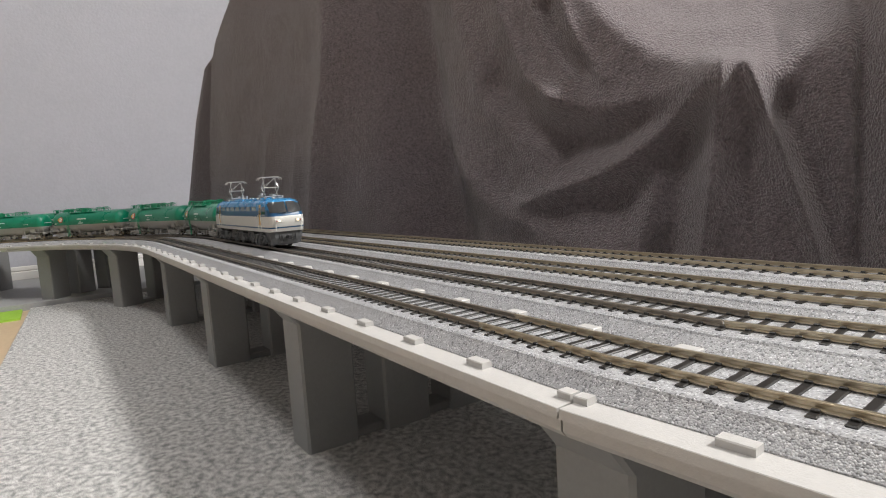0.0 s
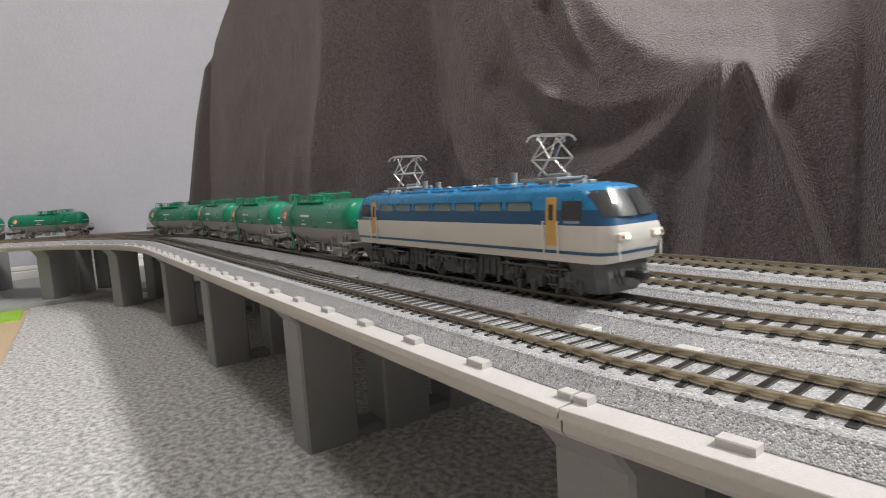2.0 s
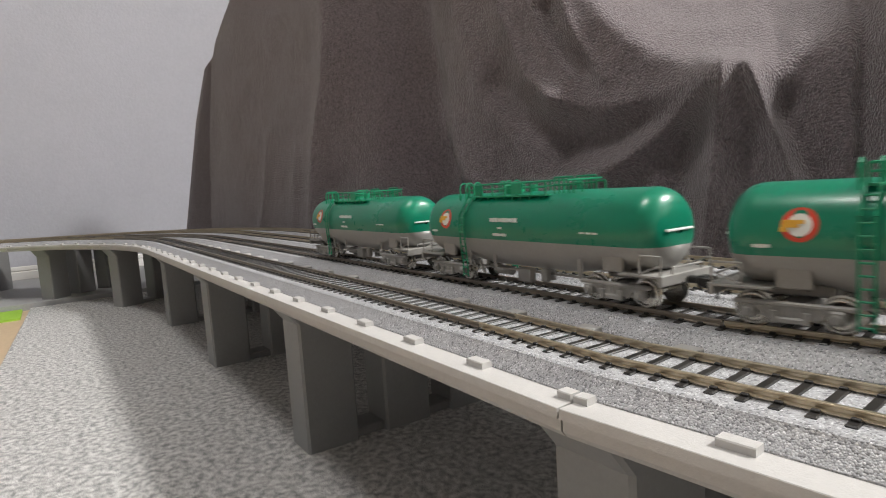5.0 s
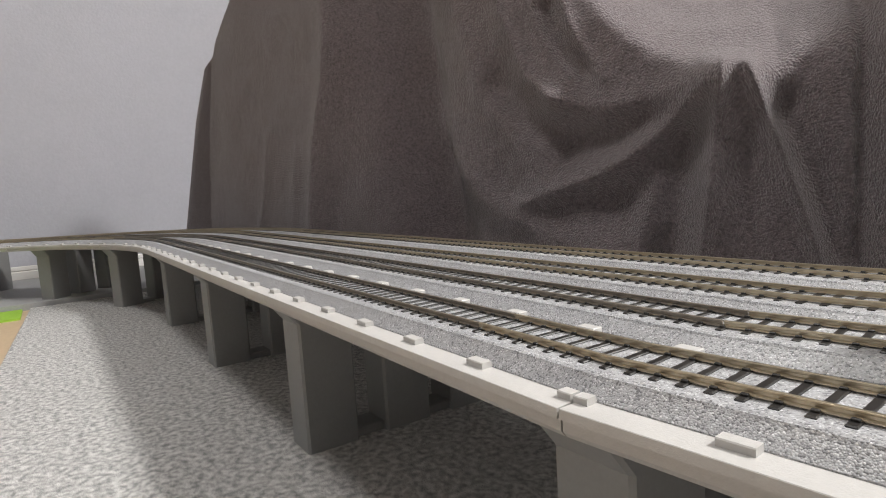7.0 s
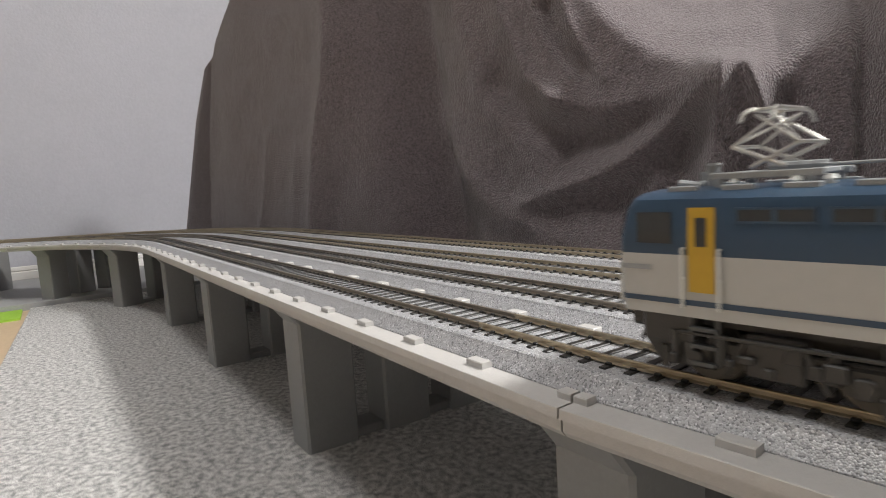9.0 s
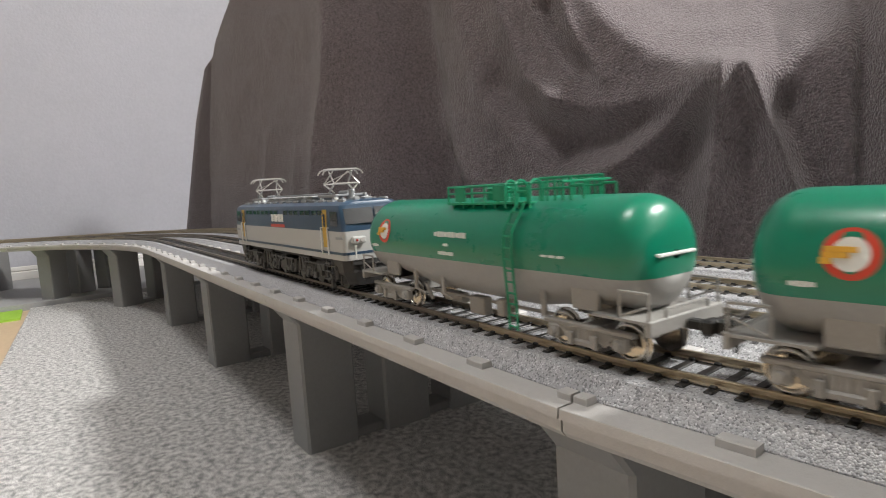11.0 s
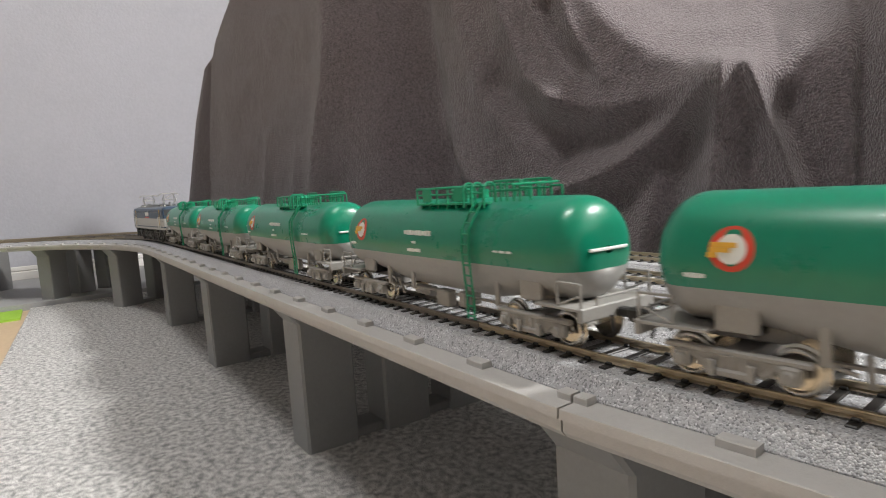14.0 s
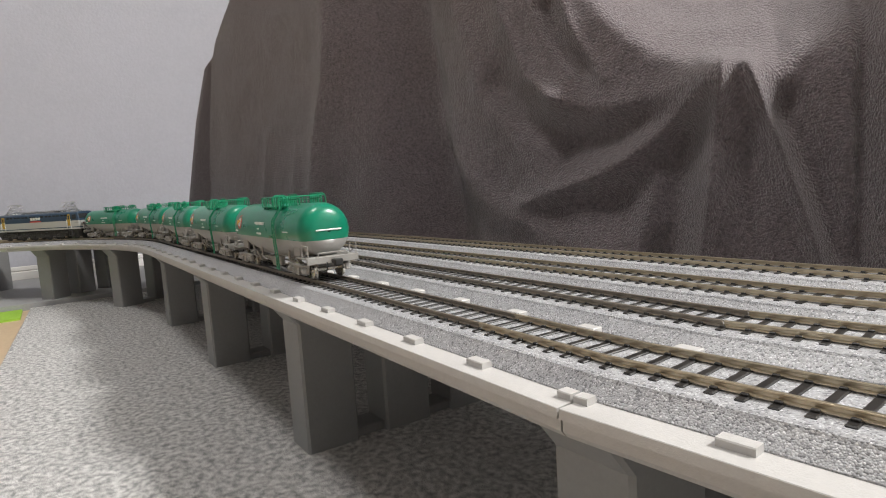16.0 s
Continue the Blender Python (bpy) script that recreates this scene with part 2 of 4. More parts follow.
def viaduct_section(k):
    s0, s1 = k * SEC, (k + 1) * SEC - 0.0006
    root = tagged(new("deck_section"), "light grey concrete-look viaduct edge section with raised blocks", "viaduct deck", "viaduct deck sections")
    prof = [(-0.0318, ZD - 0.0002), (-0.0320, ZD - 0.0028), (-0.0306, ZD - 0.0032), (-0.0306, ZD - 0.0066),
            (-0.0290, ZD - 0.0085), (-0.0200, ZD - 0.0085), (-0.0200, ZD - 0.0004), (-0.0222, ZD), (-0.0316, ZD)]
    sharp(part("edge_beam", sweep(T1, s0, s1, prof), "concrete", root))
    n = 6
    for i in range(n + 1):
        s = s0 + SEC * i / n
        a, b = s - 0.0042, s + 0.0042
        if i == 0:
            a = s + 0.0002
        if i == n:
            b = s - 0.0004 - 0.0002
        bp = [(-0.0262, ZD), (-0.0262, ZD + 0.0017), (-0.0259, ZD + 0.0020), (-0.0224, ZD + 0.0020), (-0.0220, ZD)]
        part("block", sweep(T1, a, b, bp, 0.02), "concrete", root)
    return root


def pier(x, y, turn=0.0, ztop=ZD - 0.0085):
    root = tagged(new("viaduct_pier"), "dark grey rectangular plastic pier standing on the floor", "pier", "viaduct piers")
    bm = bmesh.new()
    hx, hy = 0.0145, 0.0175
    rows = []
    for z, k in ((0.0, 1.0), (ztop - 0.012, 1.0), (ztop - 0.004, 1.0), (ztop - 0.0005, 1.0)):
        g = max(0.0, (z - (ztop - 0.012)) / 0.0115) * 0.009
        c = 0.0015
        X, Y = hx, hy + g
        rows.append([(-X + c, -Y, z), (X - c, -Y, z), (X, -Y + c, z), (X, Y - c, z), (X - c, Y, z), (-X + c, Y, z), (-X, Y - c, z), (-X, -Y + c, z)])
    part("column", grid_mesh(rows, closed=True, cap=True), "pier", root)
    bm = bmesh.new()
    box(bm, -hx + 0.004, hx - 0.004, hy, hy + 0.0207, 0.0, 0.006, 0.0006)
    part("base_bar", bm, "pier", root)
    root.matrix_world = pose(x, y, 0, 0, 0, turn)
    return root


for k in range(-5, 8):
    viaduct_section(k)
# deck under the tracks
for nm, rt, s0, s1 in (("deck_slab", T1, -1.3, 1.75),):
    prof = [(-0.0198, ZD - 0.0005), (-0.0198, ZD - 0.0085), (0.027, ZD - 0.0085), (0.027, ZD - 0.0005)]
    tagged(sharp(part(nm, sweep(rt, s0, s1, prof), "concrete")), "light grey viaduct slab below the ballast", "viaduct deck")
for rt, s1, dz in ((T2, 1.20, 0.0), (T3, 1.75, 0.0003), (T4, 1.25, 0.0006)):
    prof = [(-0.029, ZD - 0.0008 - dz), (-0.029, ZD - 0.0086 - dz), (0.0275, ZD - 0.0086 - dz), (0.0275, ZD - 0.0008 - dz)]
    tagged(sharp(part("deck_slab", sweep(rt, -1.3, s1, prof), "concrete")), "light grey viaduct slab below the ballast", "viaduct deck")

for k in range(-4, 4):
    s = k * SEC + 0.003
    for rt in (T1, T2, T3, T4):
        (x, y), (nx, ny) = at(rt, s), side(rt, s)
        pier(x, y + 0.0015, math.degrees(math.atan2(-nx, ny)))
for s in (0.980, 1.172, 1.37):
    (x, y), (nx, ny) = at(T1, s), side(T1, s)
    pier(x, y + 0.0015, math.degrees(math.atan2(-nx, ny)))
# outer tracks round the curve
for x, y, turn in ((-1.120, 0.150, 22), (-1.286, 0.040, 40), (-1.312, 0.088, 40), (-1.490, -0.095, 55), (-1.02, 0.235, 18)):
    pier(x, y, turn)


# ---- tracks ----
def rail_profile(n):
    h = 0.0021
    z = ZR - h
    return [(n - 0.0011, z), (n - 0.0011, z + 0.0003), (n - 0.0003, z + 0.0006), (n - 0.0003, z + 0.0014), (n - 0.00055, z + 0.0016),
            (n - 0.00055, ZR - 0.0001), (n - 0.0004, ZR), (n + 0.0004, ZR), (n + 0.00055, ZR - 0.0001), (n + 0.00055, z + 0.0016), (n + 0.0003, z + 0.0014),
            (n + 0.0003, z + 0.0006), (n + 0.0011, z + 0.0003), (n + 0.0011, z)]


def tie_mesh():
    bm = bmesh.new()
    box(bm, -0.0012, 0.0012, -0.0134, 0.0134, -0.0016, 0.0, 0.00025)
    for n in (-0.00875, 0.00875):
        for e in (-1, 1):
            box(bm, -0.0009, 0.0009, n + e * 0.0010, n + e * 0.0021, -0.0001, 0.0007, 0.0002)
    me = bpy.data.meshes.new("sleeper")
    bm.to_mesh(me)
    bm.free()
    me.materials.append(M["tie"])
    return me


TIE = tie_mesh()
PITCH = SEC / 34


def track(rt, s1, rails, label, width_front, width_back, singles):
    root = tagged(new("railway_track"), label, "model track", "parallel model tracks")
    t = ZR - 0.0026
    lo = ZD - 0.0002
    prof = [(-width_front, lo), (-width_front, lo + 0.0006), (-0.0181, t - 0.0012), (-0.0175, t - 0.0004), (-0.0165, t), (0.0165, t), (0.0175, t - 0.0004), (0.0181, t - 0.0012),
            (width_back, lo + 0.0006), (width_back, lo)]
    part("ballast_bed", sweep(rt, -1.3, s1, prof, 0.008), "ballast", root, "light and dark grey granular ballast")
    for a, b, mname in rails:
        for n in (-0.00875, 0.00875):
            sharp(part("rail", sweep(rt, a, b, rail_profile(n), 0.012), mname, root), 50)
    rest = bmesh.new()
    k0, k1 = int(-1.28 / PITCH), int(s1 / PITCH)
    for k in range(k0, k1):
        s = k * PITCH
        (x, y), (nx, ny) = at(rt, s), side(rt, s)
        m = pose(x, y, TIE_TOP, 0, 0, math.degrees(math.atan2(-nx, ny)))
        if singles[0] < s < singles[1]:
            ob = new("sleeper", TIE)
            ob.parent = root
            ob.matrix_basis = m
        else:
            n0 = len(rest.verts)
            box(rest, -0.0012, 0.0012, -0.0134, 0.0134, -0.0016, 0.0)
            rest.verts.ensure_lookup_table()
            bmesh.ops.transform(rest, matrix=m, verts=rest.verts[n0:])
    tagged(part("sleepers_beyond", rest, "tie", root), kind="stuff")
    return root


# rail_dark lengths carry the blanket's reflection in their colour
track(T1, 1.75, ((-1.3, 0.06, "rail"), (0.0605, 0.98, "rail_dark"), (0.9805, 1.75, "rail")), "brass-toned model railway track on grey ballast along the viaduct edge", 0.0222, 0.0226, (-0.1, 0.62))
track(T2, 1.25, ((-1.3, 0.0, "rail"), (0.0005, 1.25, "rail_dark")), "model railway track on grey ballast joining the edge track, dark reflection in its rail colour", 0.0228, 0.0226, (-0.1, 0.62))
track(T3, 1.75, ((-1.3, 1.75, "rail"),), "golden-railed model railway track on grey ballast", 0.0228, 0.0228, (0.0, 0.50))
track(T4, 1.35, ((-1.3, 1.35, "rail"),), "golden-railed model railway track on grey ballast beside the blanket", 0.0228, 0.0228, (-0.05, 0.55))

for i in range(0, 20):
    s = (i + 0.02) * SEC / 6
    x, y = at(T1, s)
    bm = bmesh.new()
    box(bm, x - 0.0042, x + 0.0042, y + 0.0262, y + 0.0312, ZD - 0.0005, ZD + 0.0029, 0.0003)
    tagged(part("joint_block", bm, "concrete"), "small pale concrete block between two tracks", "block", "blocks between the tracks")


# ---- tank wagons ----
def tank_skin(upper, segs, belly=0.0036):
    """The tank's skin above or below its level paint line, with dished ends and a deeper belly."""
    L, R, zc, line = 0.0757, 0.01615, 0.0287, 0.0056
    prof = []
    for i in range(0, 11):                       # one dished end, from its middle outwards
        a = radians(90 * i / 10)
        prof.append((-L + 0.0100 * (1 - math.cos(a)), max(0.012, math.sin(a)) ** 0.58))
    prof += [(-0.050, 1.0), (-0.042, 1.0), (-0.034, 1.0), (-0.028, 1.0), (-0.012, 1.0), (0.012, 1.0), (0.028, 1.0), (0.034, 1.0), (0.042, 1.0), (0.050, 1.0)]
    prof += [(-x, k) for x, k in prof[10::-1]]
    rows = []
    for x, k in prof:
        drop = belly * min(1.0, max(0.0, (0.050 - abs(x)) / 0.022))
        lean = 1 + drop / R
        c = line / (R * k * lean)
        cut = math.degrees(math.acos(-c)) if c < 1 else 180.0
        lo, hi = (-cut, cut) if upper else (cut, 360 - cut)
        row = []
        for j in range(segs + 1):
            a = radians(lo + (hi - lo) * j / segs)
            y, z = R * k * math.sin(a), R * k * math.cos(a)
            row.append((x, y, zc + (z * lean if z < 0 else z)))
        rows.append(row)
    return grid_mesh(rows)


def railing(bm, x0, x1, y, z0, z1, posts, r=0.00042):
    rod(bm, (x0, y, z1), (x1, y, z1), r)
    rod(bm, (x0, y, (z0 + z1) / 2 + 0.0004), (x1, y, (z0 + z1) / 2 + 0.0004), r * 0.8)
    for i in range(posts):
        x = x0 + (x1 - x0) * i / (posts - 1)
        rod(bm, (x, y, z0), (x, y, z1), r)


def wheel(bm, x, e, r):
    """A turned wheel: flange, tread, proud rim, recessed web and hub."""
    prof = ((r - 0.0010, 0.0076), (r + 0.0007, 0.0077), (r + 0.0007, 0.0081), (r, 0.0083), (r - 0.0001, 0.0096), (r - 0.0004, 0.0098), (r - 0.0010, 0.0098),
            (r - 0.0014, 0.0091), (0.0018, 0.0090), (0.0014, 0.0098), (0.0004, 0.0100))
    n = 28
    rings = [[bm.verts.new((x + a * math.cos(2 * math.pi * i / n), e * y, r + a * math.sin(2 * math.pi * i / n))) for i in range(n)] for a, y in prof]
    for p, q in zip(rings, rings[1:]):
        for i in range(n):
            j = (i + 1) % n
            bm.faces.new((p[i], p[j], q[j], q[i]))
    bm.faces.new(rings[0])
    bm.faces.new(rings[-1])


def bogie(parent, x, name="bogie"):
    bm = bmesh.new()
    for e in (-1, 1):
        y = e * 0.0128
        # side frame with a dipped middle and axle boxes
        box(bm, x - 0.0165, x + 0.0165, y - 0.0011, y + 0.0011, 0.0076, 0.0091, 0.0004)
        box(bm, x - 0.0045, x + 0.0045, y - 0.0014, y + 0.0014, 0.0026, 0.0045, 0.0005)
        box(bm, x - 0.0088, x + 0.0088, y - 0.0006, y + 0.0006, 0.0042, 0.0084, 0.0003)
        for d in (-0.0026, 0.0, 0.0026):
            cyl(bm, (x + d, y, 0.0060), (0, 0, 1), 0.0010, 0.0010, 0.0036, 8)
        for w in (-1, 1):
            box(bm, x + w * 0.0120 - 0.0022, x + w * 0.0120 + 0.0022, y - 0.0016, y + 0.0016, 0.0034, 0.0078, 0.0006)
            cyl(bm, (x + w * 0.0120, y + e * 0.0019, 0.0054), (0, e, 0), 0.0017, 0.0012, 0.0014, 12)
            rod(bm, (x + w * 0.0060, y, 0.0040), (x + w * 0.0100, y, 0.0076), 0.0009)
            box(bm, x + w * 0.0045 - 0.0009, x + w * 0.0045 + 0.0009, y + e * 0.0014, y + e * 0.0024, 0.0028, 0.0066, 0.0002)
    box(bm, x - 0.0030, x + 0.0030, -0.0125, 0.0125, 0.0045, 0.0085)
    b = part(name, bm, "frame_grey", parent)
    for w in (-1, 1):
        bm = bmesh.new()
        for e in (-1, 1):
            wheel(bm, x + w * 0.0120, e, 0.0054)
        rod(bm, (x + w * 0.0120, -0.0095, 0.0054), (x + w * 0.0120, 0.0095, 0.0054), 0.0012)
        sharp(part("wheelset", bm, "steel", b, "shiny steel wheelset"))
    return b


def roundel(parent, x, y0, e):
    """Red-and-white maker's disc with a yellow mark, curved round the tank's flank."""
    R, zc = 0.01615, 0.0287
    for nm, rad, off, mt in (("disc_rim", 0.0050, 0.00012, "red"), ("disc_field", 0.0033, 0.00024, "letter")):
        bm = bmesh.new()
        ring = []
        zz0 = 0.0325
        for i in range(24):
            a = 2 * math.pi * i / 24
            z = zz0 + rad * math.sin(a)
            ring.append(bm.verts.new((x + rad * math.cos(a), e * (math.sqrt(R * R - (z - zc) ** 2) + off), z)))
        c = bm.verts.new((x, e * (math.sqrt(R * R - (zz0 - zc) ** 2) + off), zz0))
        for i in range(24):
            bm.faces.new((ring[i], ring[(i + 1) % 24], c))
        part(nm, bm, mt, parent)
    bm = bmesh.new()
    for k, (a, b, c, d) in enumerate(((-0.0044, 0.0012, 0.0329, 0.0340), (-0.0046, -0.0002, 0.0318, 0.0329), (-0.0050, -0.0030, 0.0306, 0.0318))):
        y = e * (math.sqrt(R * R - ((c + d) / 2 - zc) ** 2) + 0.0005)
        box(bm, x + a, x + b, y - 0.00025, y + 0.00025, c, d)
    part("disc_mark", bm, "gold", parent)


def lettering(parent, x0, x1, z, h, e, n, tilt=0.0):
    """Unreadable writing as a row of small bars on the flank."""
    R, zc = 0.01615, 0.0287
    bm = bmesh.new()
    w = (x1 - x0) / n
    for i in range(n):
        hh = h * (1.0 if i % 3 else 0.8)
        y = e * (math.sqrt(R * R - (z - zc) ** 2) + 0.00012)
        a = x0 + i * w
        box(bm, a, a + w * 0.72, y - 0.0004, y + 0.0001 if e > 0 else y + 0.0004, z - hh / 2, z + hh / 2)
    part("lettering", bm, "letter", parent)


def tank_wagon(kind):
    """kind a: ladder beside the disc; kind b: ladder past the middle."""
    label = ("green and grey tank wagon with " +
             ("a ladder beside its red disc" if kind == "a" else "a ladder past its middle"))
    root = tagged(new("tank_wagon"), label, "tank wagon", "tank wagons of the trains")
    part("tank_top", tank_skin(True, 36), "green", root, "glossy green upper tank shell", smooth=True)
    part("tank_belly", tank_skin(False, 22), "grey", root, "grey lower tank shell", smooth=True)
    # end platform, underframe, sill
    for e in (-1, 1):
        bm = bmesh.new()
        box(bm, min(e * 0.046, e * 0.0790), max(e * 0.046, e * 0.0790), -0.0045, 0.0045, 0.0095, 0.0135, 0.0004)
        box(bm, min(e * 0.0772, e * 0.0790), max(e * 0.0772, e * 0.0790), -0.0160, 0.0160, 0.0098, 0.0138, 0.0003)
        box(bm, min(e * 0.0600, e * 0.0772), max(e * 0.0600, e * 0.0772), -0.0158, 0.0158, 0.0127, 0.0135, 0.0001)
        part("end_frame", bm, "frame_grey", root)
        bm = bmesh.new()
        rows = []
        for s in (-1, 1):
            y = s * 0.0120
            box(bm, min(e * 0.050, e * 0.0600), max(e * 0.050, e * 0.0600), y - 0.0009, y + 0.0009, 0.0130, 0.0205, 0.0004)
            box(bm, min(e * 0.0515, e * 0.0525), max(e * 0.0515, e * 0.0525), -0.0118, 0.0118, 0.0120, 0.0180)
        part("saddle", bm, "frame_grey", root)
        bm = bmesh.new()
        for s in (-1, 1):
            y = s * 0.0150
            rod(bm, (e * 0.0780, y, 0.0138), (e * 0.0780, y, 0.0205), 0.0004)
            rod(bm, (e * 0.0690, y, 0.0138), (e * 0.0690, y, 0.0205), 0.0004)
            rod(bm, (e * 0.0780, y, 0.0205), (e * 0.0690, y, 0.0205), 0.0004)
            rod(bm, (e * 0.0690, y, 0.0138), (e * 0.0770, y, 0.0170), 0.0003)
        rod(bm, (e * 0.0786, -0.009, 0.0160), (e * 0.0786, 0.009, 0.0160), 0.0004)
        for y in (-0.009, 0.009):
            rod(bm, (e * 0.0786, y, 0.0135), (e * 0.0786, y, 0.0160), 0.0004)
        part("end_handrail", bm, "frame_grey", root)
        bm = bmesh.new()
        box(bm, min(e * 0.0790, e * 0.0850), max(e * 0.0790, e * 0.0850), -0.0014, 0.0014, 0.0096, 0.0122, 0.0004)
        box(bm, min(e * 0.0835, e * 0.0868), max(e * 0.0835, e * 0.0868), -0.0026, 0.0026, 0.0088, 0.0128, 0.0006)
        part("coupler", bm, "black", root)
        bm = bmesh.new()
        for s in (-1, 1):
            rod(bm, (e * 0.0798, s * 0.0045, 0.0105), (e * 0.0808, s * 0.0050, 0.0060), 0.0005)
        part("brake_hose", bm, "black", root)
    for x in (-0.0555, 0.0555):
        bogie(root, x)
    # gear under the belly
    bm = bmesh.new()
    box(bm, -0.0045, 0.0045, -0.0095, -0.0055, 0.0030, 0.0095, 0.0005)
    box(bm, 0.0125, 0.0165, -0.0105, -0.0075, 0.0045, 0.0105, 0.0005)
    cyl(bm, (-0.020, -0.004, 0.0065), (1, 0, 0), 0.0022, 0.0022, 0.012, 14)
    cyl(bm, (0.006, 0.002, 0.0060), (0, 0, 1), 0.0026, 0.0026, 0.006, 14)
    rod(bm, (-0.045, -0.006, 0.0078), (0.045, -0.006, 0.0078), 0.0006)
    rod(bm, (-0.030, -0.0115, 0.0120), (-0.030, -0.0090, 0.0050), 0.0008)
    part("brake_gear", bm, "frame_grey", root)
    for x in (-0.0375, -0.0175, 0.0375):
        for e in (-1, 1):
            bm = bmesh.new()
            box(bm, x - 0.0011, x + 0.0011, min(e * 0.0112, e * 0.0122), max(e * 0.0112, e * 0.0122), 0.0085, 0.0172, 0.0002)
            rod(bm, (x, e * 0.0117, 0.0090), (x + 0.006, e * 0.0117, 0.0078), 0.0005)
            part("bracket", bm, "frame_grey", root)
    # walkway and rails on top
    px0, px1, rx0, rx1, lx = (-0.038, 0.018, -0.038, 0.031, -0.036) if kind == "a" else (-0.013, 0.031, -0.015, 0.046, 0.0285)
    bm = bmesh.new()
    for e in (-1, 1):
        box(bm, px0, px1, min(e * 0.0050, e * 0.0105), max(e * 0.0050, e * 0.0105), 0.0428, 0.0436, 0.0001)
        x = px0 + 0.003
        while x < px1:
            box(bm, x - 0.0003, x + 0.0003, min(e * 0.0060, e * 0.0100), max(e * 0.0060, e * 0.0100), 0.0402, 0.0430)
            x += 0.006
    part("walkway", bm, "green_rail", root)
    bm = bmesh.new()
    for e in (-1, 1):
        railing(bm, px0 + 0.001, px1, e * 0.0105, 0.0436, 0.0492, 7)
        railing(bm, px1 + 0.002, rx1, e * 0.0070, 0.0436, 0.0505, 5)
        rod(bm, (rx1, e * 0.0070, 0.0480), (rx1 + 0.005, e * 0.0070, 0.0480), 0.0004)
        rod(bm, (rx1 + 0.005, e * 0.0070, 0.0480), (rx1 + 0.005, e * 0.0070, 0.0440), 0.0004)
    for x in (px0 + 0.001, rx1):
        rod(bm, (x, -0.0105, 0.0492), (x, 0.0105, 0.0492), 0.0004)
    part("top_railing", bm, "green_rail", root)
    for hx in (lx - 0.0024, lx + 0.0024, lx + 0.0090):
        for e in (-1, 1):
            bm = bmesh.new()
            arc = [(0.0128 - 0.0026 * math.cos(radians(a)), 0.0478 + 0.0026 * math.sin(radians(a))) for a in range(0, 181, 30)]
            arc = [(0.0102, 0.0436)] + arc + [(0.0154, 0.0420)]
            for (ya, za), (yb, zb) in zip(arc, arc[1:]):
                rod(bm, (hx, e * ya, za), (hx, e * yb, zb), 0.00045, 6)
            part("grab_hoop", bm, "green_rail", root)
    bm = bmesh.new()
    xm = (px0 + px1) / 2
    cyl(bm, (xm - 0.004, 0, 0.0462), (0, 0, 1), 0.0048, 0.0044, 0.004, 20)
    cyl(bm, (xm - 0.004, 0, 0.0486), (0, 0, 1), 0.0052, 0.0030, 0.0012, 20)
    box(bm, xm + 0.006, xm + 0.0135, -0.0115, -0.0108, 0.0440, 0.0492, 0.0002)
    box(bm, px0 + 0.006, px0 + 0.012, -0.0112, -0.0106, 0.0440, 0.0492, 0.0002)
    cyl(bm, (xm + 0.009, 0, 0.0460), (0, 0, 1), 0.0020, 0.0020, 0.004, 12)
    part("manhole", bm, "green_rail", root, "green manhole cover and valve box")
    for e in (-1, 1):
        bm = bmesh.new()
        ys = [(0.0110, 0.0436), (0.0172, 0.0350), (0.0178, 0.0280), (0.0172, 0.0190), (0.0165, 0.0110), (0.0165, 0.0035)]
        for d in (-0.0019, 0.0019):
            for (ya, za), (yb, zb) in zip(ys, ys[1:]):
                rod(bm, (lx + d, e * ya, za), (lx + d, e * yb, zb), 0.00045, 5)
        z = 0.0045
        while z < 0.043:
            y = np.interp(z, [p[1] for p in ys[::-1]], [p[0] for p in ys[::-1]])
            rod(bm, (lx - 0.0019, e * y, z), (lx + 0.0019, e * y, z), 0.00035, 5)
            z += 0.0036
        part("ladder", bm, "green_rail", root)
    for e in (-1, 1):
        roundel(root, e * (0.0525 if kind == "a" else 0.0545), 0, e)
        lettering(root, *((-0.0652, -0.0600) if e < 0 else (0.0600, 0.0652)), 0.0262, 0.0011, e, 4)
        lettering(root, *((-0.015, 0.005) if e < 0 else (-0.005, 0.015)), 0.0325, 0.0019, e, 9)
        lettering(root, *((-0.009, -0.006) if e < 0 else (0.006, 0.009)), 0.0288, 0.0010, e, 2)
        lettering(root, *((-0.013, -0.003) if e < 0 else (0.003, 0.013)), 0.0256, 0.0013, e, 6)
        lettering(root, *((0.042, 0.052) if e < 0 else (-0.052, -0.042)), 0.0280, 0.0007, e, 3)
        bm = bmesh.new()
        rod(bm, (e * 0.0759, -0.0075, 0.0290), (e * 0.0759, 0.0075, 0.0290), 0.0005)
        rod(bm, (e * 0.0745, -0.0075, 0.0290), (e * 0.0759, -0.0075, 0.0290), 0.0005)
        part("end_bar", bm, "letter", root, "white bar across the domed end")
    return root


# ---- locomotives ----
def ring(hl, hw, rc, z, bulge=0.0, n=8):
    """A plan outline with rounded, slightly bulged ends."""
    pts = []
    for sx, sy in ((1, -1), (1, 1), (-1, 1), (-1, -1)):
        arc = []
        for i in range(n + 1):
            a = radians(90 * i / n)
            cx, cy = hl - rc, hw - rc
            x, y = cx + rc * math.sin(a), cy + rc * math.cos(a)
            x += bulge * (1 - (y / hw) ** 2) if i > n // 2 else bulge * (1 - (y / hw) ** 2) * (i / n)
            arc.append((sx * x, sy * y, z))
        if sx * sy > 0:
            arc = arc[::-1]
        pts += arc
    return pts


